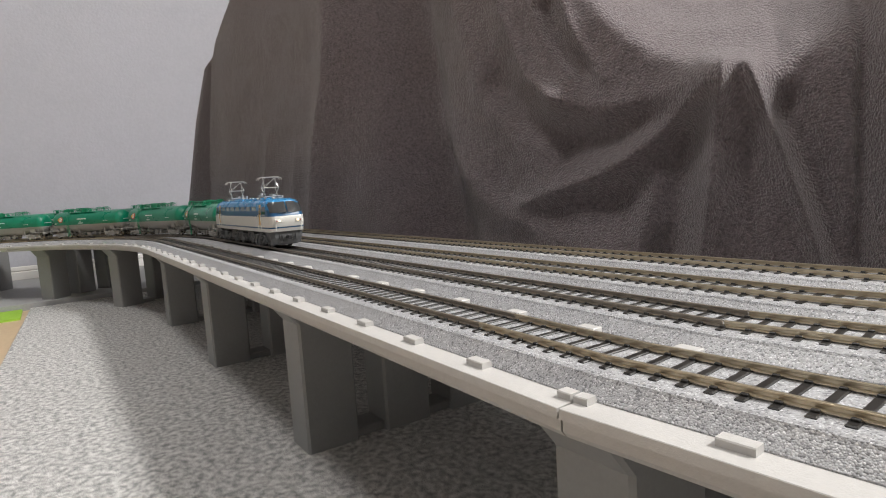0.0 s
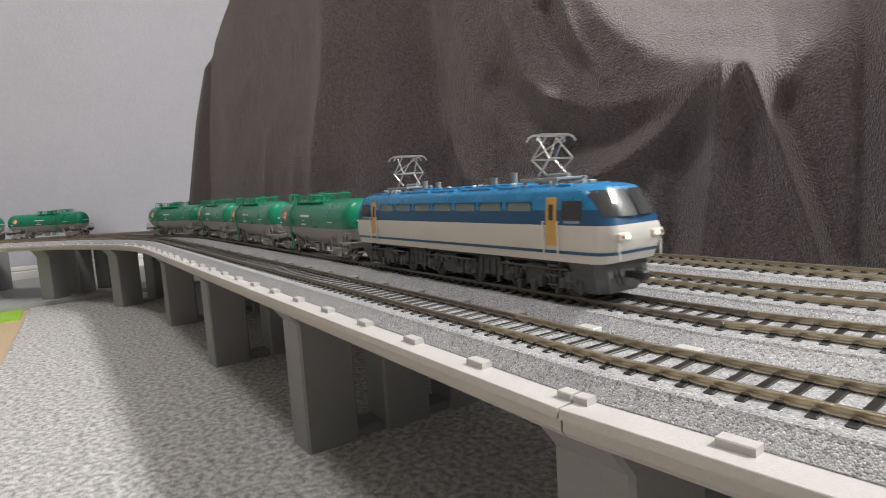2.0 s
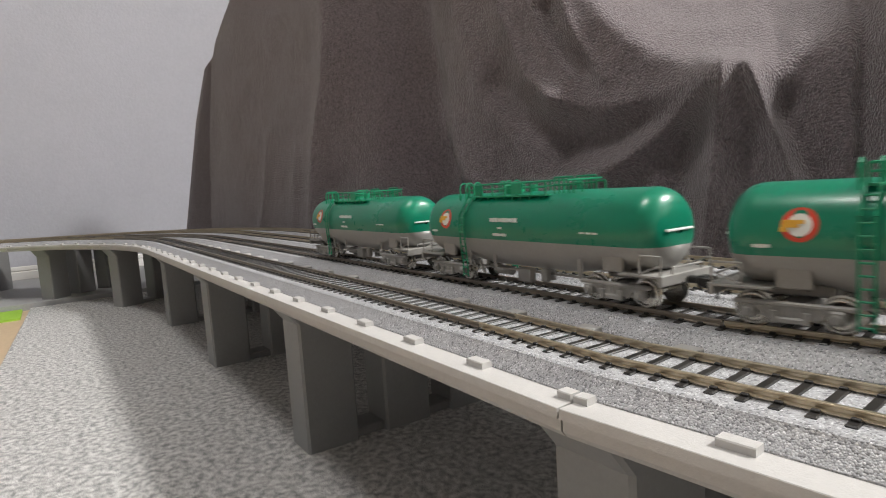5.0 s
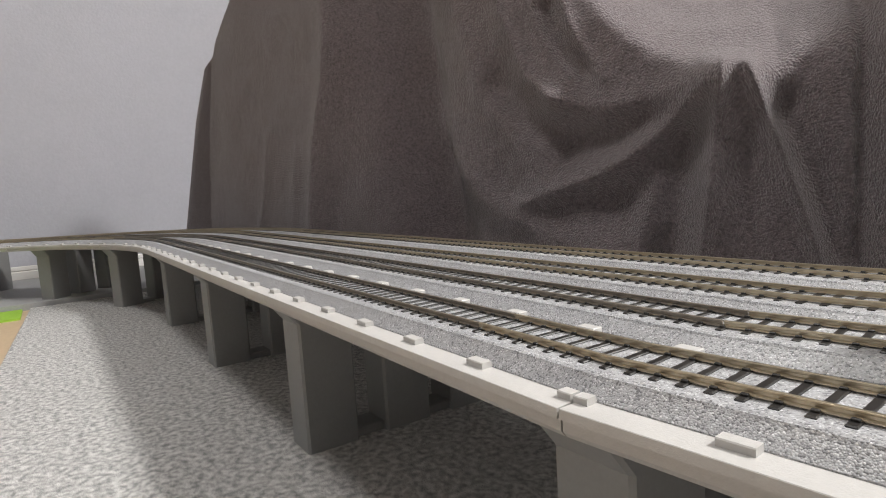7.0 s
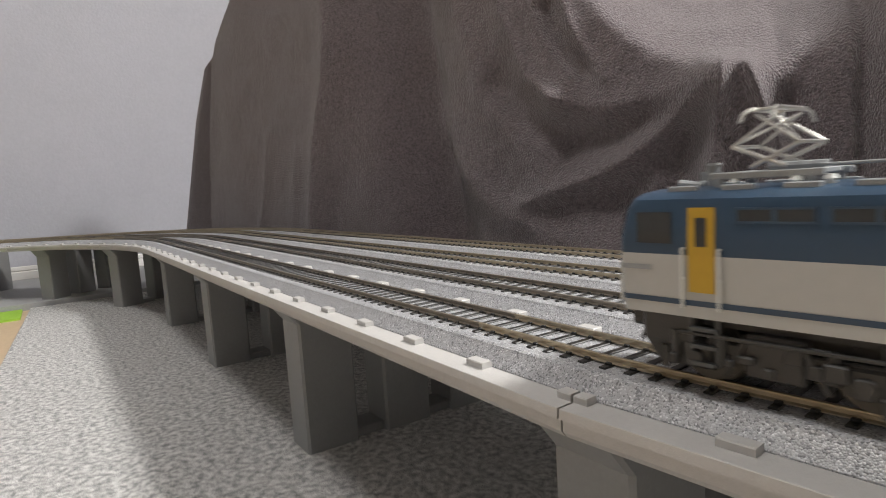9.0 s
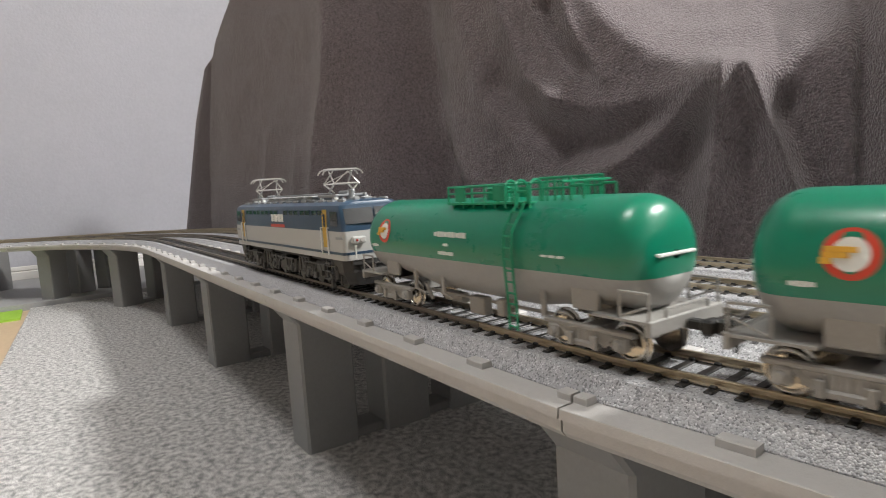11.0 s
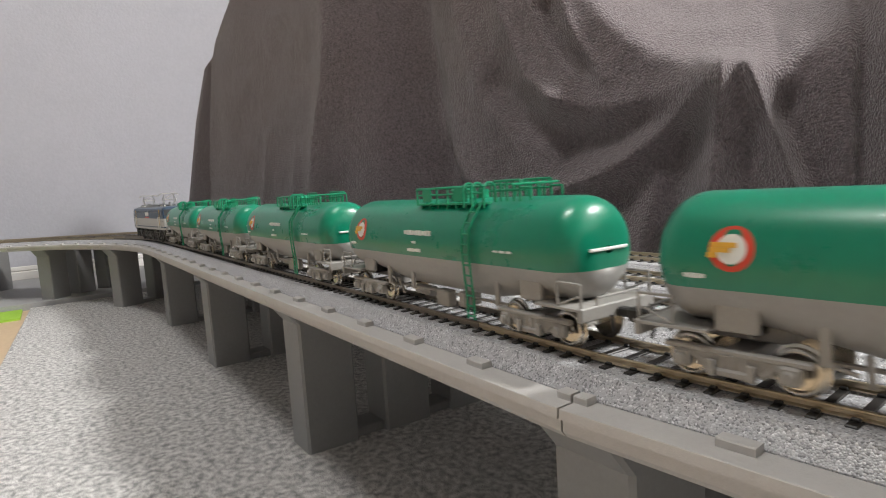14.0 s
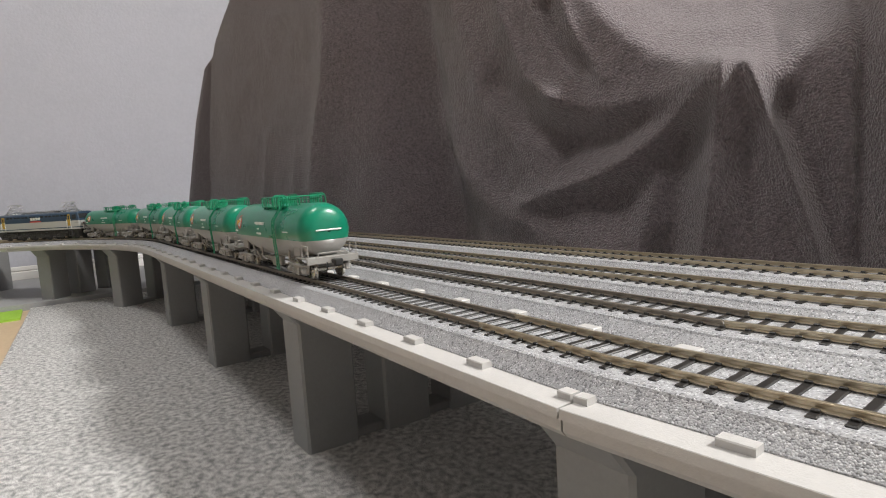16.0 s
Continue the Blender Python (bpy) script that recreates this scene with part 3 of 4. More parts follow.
def lerp_levels(levels, z):
    zs = [l[0] for l in levels]
    return [float(np.interp(z, zs, [l[k] for l in levels])) for k in range(1, 5)]


def shell(levels, z0, z1, out=0.0, steps=6, cap=False):
    cuts = sorted({z0, z1, *[l[0] for l in levels if z0 < l[0] < z1]})
    rows = []
    for z in cuts:
        hl, hw, rc, bulge = lerp_levels(levels, z)
        rows.append(ring(hl + out, hw + out, rc, z, bulge))
    return grid_mesh(rows, closed=True, cap=cap)


def front_patch(levels, z0, z1, y0, y1, end, out=0.0003, nz=4, ny=8):
    """A pane that follows the cab's front between two heights."""
    rows = []
    for i in range(nz + 1):
        z = z0 + (z1 - z0) * i / nz
        hl, hw, rc, bulge = lerp_levels(levels, z)
        row = []
        for j in range(ny + 1):
            y = y0 + (y1 - y0) * j / ny
            yy = min(abs(y), hw - 1e-5)
            if yy <= hw - rc:
                x = hl
            else:
                x = hl - rc + math.sqrt(max(0, rc * rc - (yy - hw + rc) ** 2))
            x += bulge * (1 - (yy / hw) ** 2)
            row.append((end * (x + out), y, z))
        rows.append(row)
    return grid_mesh(rows)


def side_patch(levels, x0, x1, z0, z1, e, out=0.0003, depth=0.0):
    rows = []
    for i in range(4):
        z = z0 + (z1 - z0) * i / 3
        hw = lerp_levels(levels, z)[1]
        rows.append([(x0, e * (hw + out), z), (x1, e * (hw + out), z)])
    return grid_mesh(rows)


def pantograph(parent, x, zb, zt, s=0.52):
    root = part("pantograph", pan_base(x, zb), "roofgrey", parent, "silver raised pantograph")
    bm = bmesh.new()
    zk = zb + (zt - zb) * 0.47
    yk = 0.0072
    for e in (-1, 1):
        y = e * yk
        for w in (-1, 1):
            rod(bm, (x - w * 0.007 * s, y * 0.85, zb + 0.002), (x + w * 0.0135 * s, y, zk), 0.00050)
            rod(bm, (x + w * 0.0135 * s, y, zk), (x - w * 0.0026, y * 0.78, zt - 0.001), 0.00042)
    for w in (-1, 1):
        rod(bm, (x + w * 0.0135 * s, -yk, zk), (x + w * 0.0135 * s, yk, zk), 0.00045)
        rod(bm, (x + w * 0.0135 * s, -yk, zk), (x - w * 0.0026, 0.0055, zt - 0.001), 0.00032)
    part("arms", bm, "silver", root)
    bm = bmesh.new()
    for w in (-1, 1):
        xx = x + w * 0.0025
        rod(bm, (xx, -0.0084, zt), (xx, 0.0084, zt), 0.00055)
        for e in (-1, 1):
            rod(bm, (xx, e * 0.0084, zt), (xx + w * 0.0006, e * 0.0106, zt - 0.0009), 0.00045)
            rod(bm, (xx + w * 0.0006, e * 0.0106, zt - 0.0009), (xx + w * 0.0008, e * 0.0119, zt - 0.0028), 0.00045)
    for y in (-0.0052, 0.0052):
        rod(bm, (x - 0.0025, y, zt), (x + 0.0025, y, zt), 0.00045)
    part("collector_head", bm, "silver", root)
    return root


def pan_base(x, zb):
    bm = bmesh.new()
    for y in (-0.0085, 0.0085):
        box(bm, x - 0.012, x + 0.012, y - 0.0008, y + 0.0008, zb - 0.0004, zb + 0.0012, 0.0002)
    for w in (-0.0095, 0.0095):
        box(bm, x + w - 0.0008, x + w + 0.0008, -0.0085, 0.0085, zb, zb + 0.0012, 0.0002)
        for y in (-0.0085, 0.0085):
            cyl(bm, (x + w, y, zb - 0.0015), (0, 0, 1), 0.0011, 0.0011, 0.0034, 10)
    cyl(bm, (x + 0.004, 0, zb + 0.0016), (1, 0, 0), 0.0013, 0.0013, 0.012, 10)
    return bm


def loco_bogie(parent, x, half=0.0175, paint="gear"):
    bm = bmesh.new()
    rng = random.Random(int(1000 * (x + 1)))
    for e in (-1, 1):
        y = e * 0.0142
        box(bm, x - half - 0.008, x + half + 0.008, y - 0.0012, y + 0.0012, 0.0085, 0.0112, 0.0004)
        box(bm, x - 0.006, x + 0.006, y - 0.0018, y + 0.0018, 0.0045, 0.0140, 0.0005)
        for w in (-1, 1):
            wx = x + w * half
            box(bm, wx - 0.0035, wx + 0.0035, y - 0.0020, y + 0.0020, 0.0045, 0.0105, 0.0005)
            cyl(bm, (wx, y + e * 0.0024, 0.0070), (0, e, 0), 0.0022, 0.0017, 0.0016, 14)
            for d in (-0.0055, 0.0055):
                cyl(bm, (wx + d, y + e * 0.0012, 0.0095), (0, 0, 1), 0.0013, 0.0013, 0.0065, 10)
            rod(bm, (wx - w * 0.006, y + e * 0.0016, 0.0040), (wx - w * 0.0105, y + e * 0.0016, 0.0120), 0.0008)
            box(bm, wx + w * 0.0075, wx + w * 0.0095, y - 0.001, y + 0.0022 * e + 0.001, 0.0030, 0.0085, 0.0003)
        for i in range(11):
            px = x - half - 0.006 + (2 * half + 0.012) * (i + 0.3 * rng.random()) / 10.5
            pz, w, h = rng.uniform(0.0035, 0.0125), rng.uniform(0.0008, 0.0021), rng.uniform(0.0008, 0.0024)
            py = e * (0.0150 + rng.uniform(0.0, 0.0018))
            box(bm, px - w, px + w, py - 0.0012, py + 0.0012, pz - h, pz + h, 0.0003)
        rod(bm, (x - half - 0.004, e * 0.0166, 0.0126), (x + half + 0.004, e * 0.0166, 0.0126), 0.0005)
    b = part("bogie", bm, paint, parent, "dark grey bogie with springs and axle boxes")
    for w in (-1, 1):
        bm = bmesh.new()
        for e in (-1, 1):
            cyl(bm, (x + w * half, e * 0.0088, 0.0070), (0, 1, 0), 0.0070, 0.0070, 0.0016, 28)
            cyl(bm, (x + w * half, e * 0.0079, 0.0070), (0, 1, 0), 0.0078, 0.0078, 0.0005, 28)
        rod(bm, (x + w * half, -0.0095, 0.0070), (x + w * half, 0.0095, 0.0070), 0.0014)
        sharp(part("wheelset", bm, "wheel_dark", b))
    return b


def locomotive(kind):
    if kind == "sleek":
        label = "electric locomotive in light blue, navy and off-white with raised pantographs"
        #         z      half-length half-width corner bulge
        lv = [(0.0160, 0.1050, 0.0174, 0.0050, 0.002), (0.0200, 0.1068, 0.0175, 0.0055, 0.0025), (0.0245, 0.1088, 0.0175, 0.0060, 0.003),
              (0.0290, 0.1086, 0.0175, 0.0062, 0.003), (0.0310, 0.1078, 0.0174, 0.0060, 0.003), (0.0345, 0.1066, 0.0173, 0.0060, 0.003),
              (0.0370, 0.1052, 0.0172, 0.0060, 0.003), (0.0410, 0.1028, 0.0167, 0.0062, 0.003), (0.0440, 0.1008, 0.0160, 0.0070, 0.003),
              (0.0456, 0.0998, 0.0148, 0.0080, 0.003), (0.0468, 0.0970, 0.0118, 0.0080, 0.002), (0.0477, 0.0880, 0.0060, 0.0050, 0.001)]
        top, zmid, zwhite, zband = 0.0477, 0.0372, 0.0310, 0.0372
        roofm, bandm, doorm = "blue", "navy", "ochre"
        half, bx = 0.0175, (-0.0665, 0.0, 0.0665)
        door_x, pan_x, zt = 0.0795, (-0.0620, 0.0640), 0.0695
        wins = [(-0.0705 + i * 0.0203, -0.0705 + i * 0.0203 + 0.0160) for i in range(7)]
        zwin = (0.0368, 0.0404)
        couple = 0.1137
    else:
        label = "electric locomotive in slate blue and off-white with yellow cab doors"
        lv = [(0.0165, 0.0955, 0.0174, 0.0022, 0.0006), (0.0300, 0.0960, 0.0175, 0.0022, 0.0008), (0.0345, 0.0958, 0.0175, 0.0022, 0.0008),
              (0.0415, 0.0940, 0.0173, 0.0024, 0.0008), (0.0437, 0.0936, 0.0165, 0.0040, 0.0008), (0.0450, 0.0928, 0.0145, 0.0050, 0.0008),
              (0.0458, 0.0905, 0.0100, 0.0060, 0.0005), (0.0461, 0.0860, 0.0050, 0.0040, 0.0003)]
        top, zmid, zwhite, zband = 0.0461, 0.0437, 0.0309, 0.0437
        roofm, bandm, doorm = "slate", "slate", "yellow"
        half, bx = 0.0175, (-0.0600, 0.0, 0.0600)
        door_x, pan_x, zt = 0.0745, (-0.0650, 0.0600), 0.0625
        wins = [(-0.0665 + i * 0.0177 + d, -0.0665 + i * 0.0177 + d + 0.0068) for i in range(8) for d in (0.0, 0.0078) if i != 4 or d]
        zwin = (0.0388, 0.0412)
        couple = 0.1031
    root = tagged(new("locomotive"), label, "locomotive")
    z0 = lv[0][0]
    sharp(part("lower_body", shell(lv, z0, zwhite, cap=True), "white" if kind == "sleek" else "pale", root, "off-white lower body"), 40)
    sharp(part("blue_band", shell(lv, zwhite, zband), bandm, root, "dark blue band"), 40)
    sharp(part("roof", shell(lv, zband, top, cap=True), roofm, root), 30)
    sharp(part("stripe", shell(lv, 0.0193, 0.0206, out=0.00015), bandm, root, "thin dark blue stripe"), 40)
    for e in (-1, 1):
        for a, b in wins:
            # recessed frame and pane
            bm = bmesh.new()
            hw = lerp_levels(lv, (zwin[0] + zwin[1]) / 2)[1]
            f = 0.0005
            for x0, x1, zz0, zz1 in ((a - f, a, zwin[0] - f, zwin[1] + f), (b, b + f, zwin[0] - f, zwin[1] + f), (a, b, zwin[0] - f, zwin[0]), (a, b, zwin[1], zwin[1] + f)):
                box(bm, x0, x1, min(e * (hw - 0.0006), e * (hw + 0.0003)), max(e * (hw - 0.0006), e * (hw + 0.0003)), zz0, zz1)
            w = part("side_window", bm, bandm, root)
            part("pane", side_patch(lv, a, b, *zwin, e, 0.00012), "pane" if kind == "sleek" else "glass", w)
        for s in (-1, 1):
            x = s * door_x
            bm = side_patch(lv, x - 0.0031, x + 0.0031, 0.0225, 0.0425 if kind == "sleek" else 0.0418, e, 0.00028)
            d = part("cab_door", bm, doorm, root, "ochre yellow cab door")
            part("door_window", side_patch(lv, x - 0.0013, x + 0.0013, 0.0330, 0.0395, e, 0.00045), "glass", d)
            bm = bmesh.new()
            for dx in (-0.0042, 0.0042):
                hw = 0.0184
                rod(bm, (x + dx, e * hw, 0.0190), (x + dx, e * hw, 0.0325), 0.00035)
                for z in (0.0190, 0.0255, 0.0325):
                    rod(bm, (x + dx, e * 0.0174, z), (x + dx, e * hw, z), 0.0003)
            part("handrail", bm, "letter", root)
            bm = bmesh.new()
            for z in (0.0060, 0.0100, 0.0140):
                box(bm, x - 0.003, x + 0.003, min(e * 0.0160, e * 0.0180), max(e * 0.0160, e * 0.0180), z - 0.0004, z + 0.0004)
            for dx in (-0.003, 0.003):
                box(bm, x + dx - 0.0004, x + dx + 0.0004, min(e * 0.0160, e * 0.0170), max(e * 0.0160, e * 0.0170), 0.0055, 0.0165)
            part("step_ladder", bm, "gear", root)
            # cab side window
            xa, xb = (0.0855, 0.0965) if kind == "sleek" else (0.0815, 0.0905)
            z1 = 0.0408
            part("cab_side_window", side_patch(lv, *sorted((s * xa, s * xb)), 0.0335, z1, e, 0.00028), "glass", root)
            # number plate bar
            bm = bmesh.new()
            xs = sorted((s * 0.0868, s * 0.0950))
            box(bm, xs[0], xs[1], min(e * 0.0174, e * 0.0177), max(e * 0.0174, e * 0.0177), 0.0318 if kind == "sleek" else 0.0270, 0.0328 if kind == "sleek" else 0.0282)
            part("plate_bar", bm, "roofgrey", root)
    for s in (-1, 1):
        # windscreen
        for y0, y1 in ((-0.0158, -0.0005), (0.0005, 0.0158)):
            part("windscreen", front_patch(lv, 0.0342 if kind == "sleek" else 0.0345, 0.0446 if kind == "sleek" else 0.0420, y0, y1, s, 0.0003), "glass", root, "dark glass windscreen pane", smooth=True)
        bm = bmesh.new()
        for y in (-0.010, 0.010):
            x = lerp_levels(lv, 0.0265)[0] + 0.002
            box(bm, min(s * (x - 0.003), s * (x + 0.0006)), max(s * (x - 0.003), s * (x + 0.0006)), y - 0.0036, y + 0.0036, 0.0248, 0.0282, 0.0006)
        part("lamp_housing", bm, "white" if kind == "sleek" else "pale", root)
        for y in (-0.0090, 0.0090):
            bm = bmesh.new()
            x = lerp_levels(lv, 0.0265)[0] + 0.0028
            cyl(bm, (s * x, y, 0.0265), (s, 0, 0), 0.0010, 0.0009, 0.0010, 14)
            lit = (kind == "sleek" and s == 1)
            part("headlight", bm, "lens" if lit else "lens_off", root, "lit round headlight" if lit else "round headlight")
            bm = bmesh.new()
            cyl(bm, (s * (x - 0.0002), y * 1.28, 0.0265), (s, 0, 0), 0.0006, 0.0006, 0.0006, 12)
            part("tail_lamp", bm, "tail", root)
        bm = bmesh.new()
        for y in (-0.0125, 0.0125):
            x = lerp_levels(lv, 0.0215)[0] + 0.0028
            rod(bm, (s * x, y, 0.0175), (s * x, y, 0.0240), 0.0004)
        part("front_handrail", bm, "letter", root)
        # apron and plough
        bm = bmesh.new()
        rows = []
        for z, xo, hw in ((0.0165, 0.0985, 0.0165), (0.0100, 0.0990, 0.0158), (0.0050, 0.0975, 0.0135), (0.0030, 0.0965, 0.0120)):
            xo = xo + 0.005 if kind == "sleek" else xo - 0.006
            rows.append([(s * (xo - 0.016), -hw, z), (s * (xo - 0.003), -hw, z), (s * xo, -hw + 0.004, z), (s * xo, hw - 0.004, z), (s * (xo - 0.003), hw, z), (s * (xo - 0.016), hw, z)])
        part("apron", grid_mesh(rows, closed=True, cap=True), "gear" if kind == "sleek" else "gear_dark", root)
        bm = bmesh.new()
        x = 0.1030 if kind == "sleek" else 0.0930
        box(bm, *sorted((s * x, s * (couple - 0.004))), -0.0016, 0.0016, 0.0090, 0.0118, 0.0004)
        box(bm, *sorted((s * (couple - 0.0060), s * (couple - 0.0006))), -0.0024, 0.0024, 0.0085, 0.0124, 0.0008)
        part("coupler", bm, "black", root)
        bm = bmesh.new()
        for y in (-0.008, -0.0055, 0.0055, 0.008):
            rod(bm, (s * (x + 0.0005), y, 0.0130), (s * (x + 0.003), y * 0.95, 0.0065), 0.0005)
        part("brake_hose", bm, "black", root)
    for x in bx:
        loco_bogie(root, x, half if kind == "sleek" else 0.0165, "gear" if kind == "sleek" else "gear_dark")
    bm = bmesh.new()
    for x in (-0.033, 0.033):
        box(bm, x - 0.0085, x + 0.0085, -0.0150, 0.0150, 0.0055, 0.0155, 0.0008)
        for i in range(3):
            box(bm, x - 0.007 + i * 0.005, x - 0.004 + i * 0.005, -0.0156, -0.0150, 0.0065, 0.0140, 0.0002)
    box(bm, -0.095, 0.095, -0.0130, 0.0130, 0.0140, 0.0166)
    part("underframe", bm, "gear" if kind == "sleek" else "gear_dark", root)
    for x in pan_x:
        pantograph(root, x, top + 0.0018, zt, 0.42 if kind == "sleek" else 0.52)
    bm = bmesh.new()
    if kind == "sleek":
        box(bm, -0.045, 0.045, -0.0095, 0.0095, top - 0.0016, top + 0.0005, 0.0005)
        for i in range(9):
            x = -0.040 + i * 0.010
            box(bm, x - 0.0035, x + 0.0035, -0.0080, 0.0080, top + 0.0003, top + 0.0012, 0.0004)
        part("roof_panels", bm, "blue", root)
    else:
        box(bm, -0.040, 0.040, -0.0100, 0.0100, top - 0.0010, top + 0.0022, 0.0008)
        for i in range(6):
            x = -0.036 + i * 0.0135
            box(bm, x, x + 0.011, -0.0105, 0.0105, top + 0.0018, top + 0.0028, 0.0004)
        for e in (-1, 1):
            for i in range(14):
                x = -0.085 + i * 0.0128
                box(bm, x, x + 0.007, e * 0.0118 - 0.001, e * 0.0118 + 0.001, top - 0.0014, top + 0.0004, 0.0002)
        part("roof_panels", bm, "roofgrey", root)
    if kind == "sleek":
        for e in (-1, 1):
            for x0, x1 in ((-0.052, -0.022), (-0.018, 0.004), (0.010, 0.034), (0.040, 0.050), (0.078, 0.086), (-0.086, -0.078)):
                bm = bmesh.new()
                box(bm, x0, x1, e * 0.0112 - 0.0013, e * 0.0112 + 0.0013, top - 0.0022, top - 0.0001, 0.0004)
                part("roof_locker", bm, "blue", root)
        posts = ((-0.047, 0.002, 0.0052), (-0.034, 0.003, 0.0040), (0.020, 0.002, 0.0042), (0.040, -0.002, 0.0060))
        beads = ((-0.066, -0.0085), (-0.010, -0.006), (0.013, -0.006), (0.016, -0.004), (0.047, -0.0085), (0.072, -0.0085))
    else:
        posts = ((-0.0785, -0.003, 0.0050), (0.0785, -0.003, 0.0050), (-0.0835, 0.004, 0.0030))
        beads = ((-0.071, -0.0085), (-0.052, -0.0085), (-0.058, -0.0095), (0.052, -0.0085), (0.071, -0.0085), (0.0775, 0.006))
    for x, y, h in posts:
        bm = bmesh.new()
        cyl(bm, (x, y, top + h / 2 - 0.0010), (0, 0, 1), 0.0017, 0.0016, h + 0.002, 14)
        cyl(bm, (x, y, top + h + 0.0001), (0, 0, 1), 0.0019, 0.0018, 0.0006, 14)
        part("roof_canister", bm, "roofgrey", root)
    for x, y in beads:
        bm = bmesh.new()
        cyl(bm, (x, y, top + 0.0002), (0, 0, 1), 0.0009, 0.0009, 0.0030, 10)
        cyl(bm, (x, y, top + 0.0012), (0, 0, 1), 0.0013, 0.0008, 0.0010, 10)
        part("insulator", bm, "letter", root, "white roof insulator")
    bm = bmesh.new()
    if kind != "sleek":
        rod(bm, (-0.055, -0.004, top + 0.0036), (0.055, -0.004, top + 0.0036), 0.00035)
        for x in (-0.055, -0.030, -0.005, 0.020, 0.055):
            rod(bm, (x, -0.004, top - 0.0006), (x, -0.004, top + 0.0036), 0.0003)
    for e in (-1, 1):
        cyl(bm, (e * 0.0835, -0.004, top + 0.0002), (e, 0, 0.1), 0.0009, 0.0014, 0.006, 12)
        box(bm, e * 0.083 - 0.002, e * 0.083 + 0.002, 0.001, 0.005, top - 0.0025, top + 0.0012, 0.0004)
    part("roof_gear", bm, "roofgrey", root)
    if kind != "sleek":
        for e in (-1, 1):
            bm = bmesh.new()
            for a, b in ((-0.0108, -0.0068), (-0.0056, -0.0004), (0.0008, 0.0060), (0.0070, 0.0108)):
                box(bm, *sorted((-e * a + 0.0, -e * b + 0.0)), min(e * 0.0172, e * 0.0177), max(e * 0.0172, e * 0.0177), 0.0345, 0.0390, 0.0001)
            part("emblem", bm, "letter", root)
            bm = bmesh.new()
            box(bm, -0.0125, 0.0125, min(e * 0.0172, e * 0.0177), max(e * 0.0172, e * 0.0177), 0.0312, 0.0330)
            part("emblem_bar", bm, "red", root)
    return root


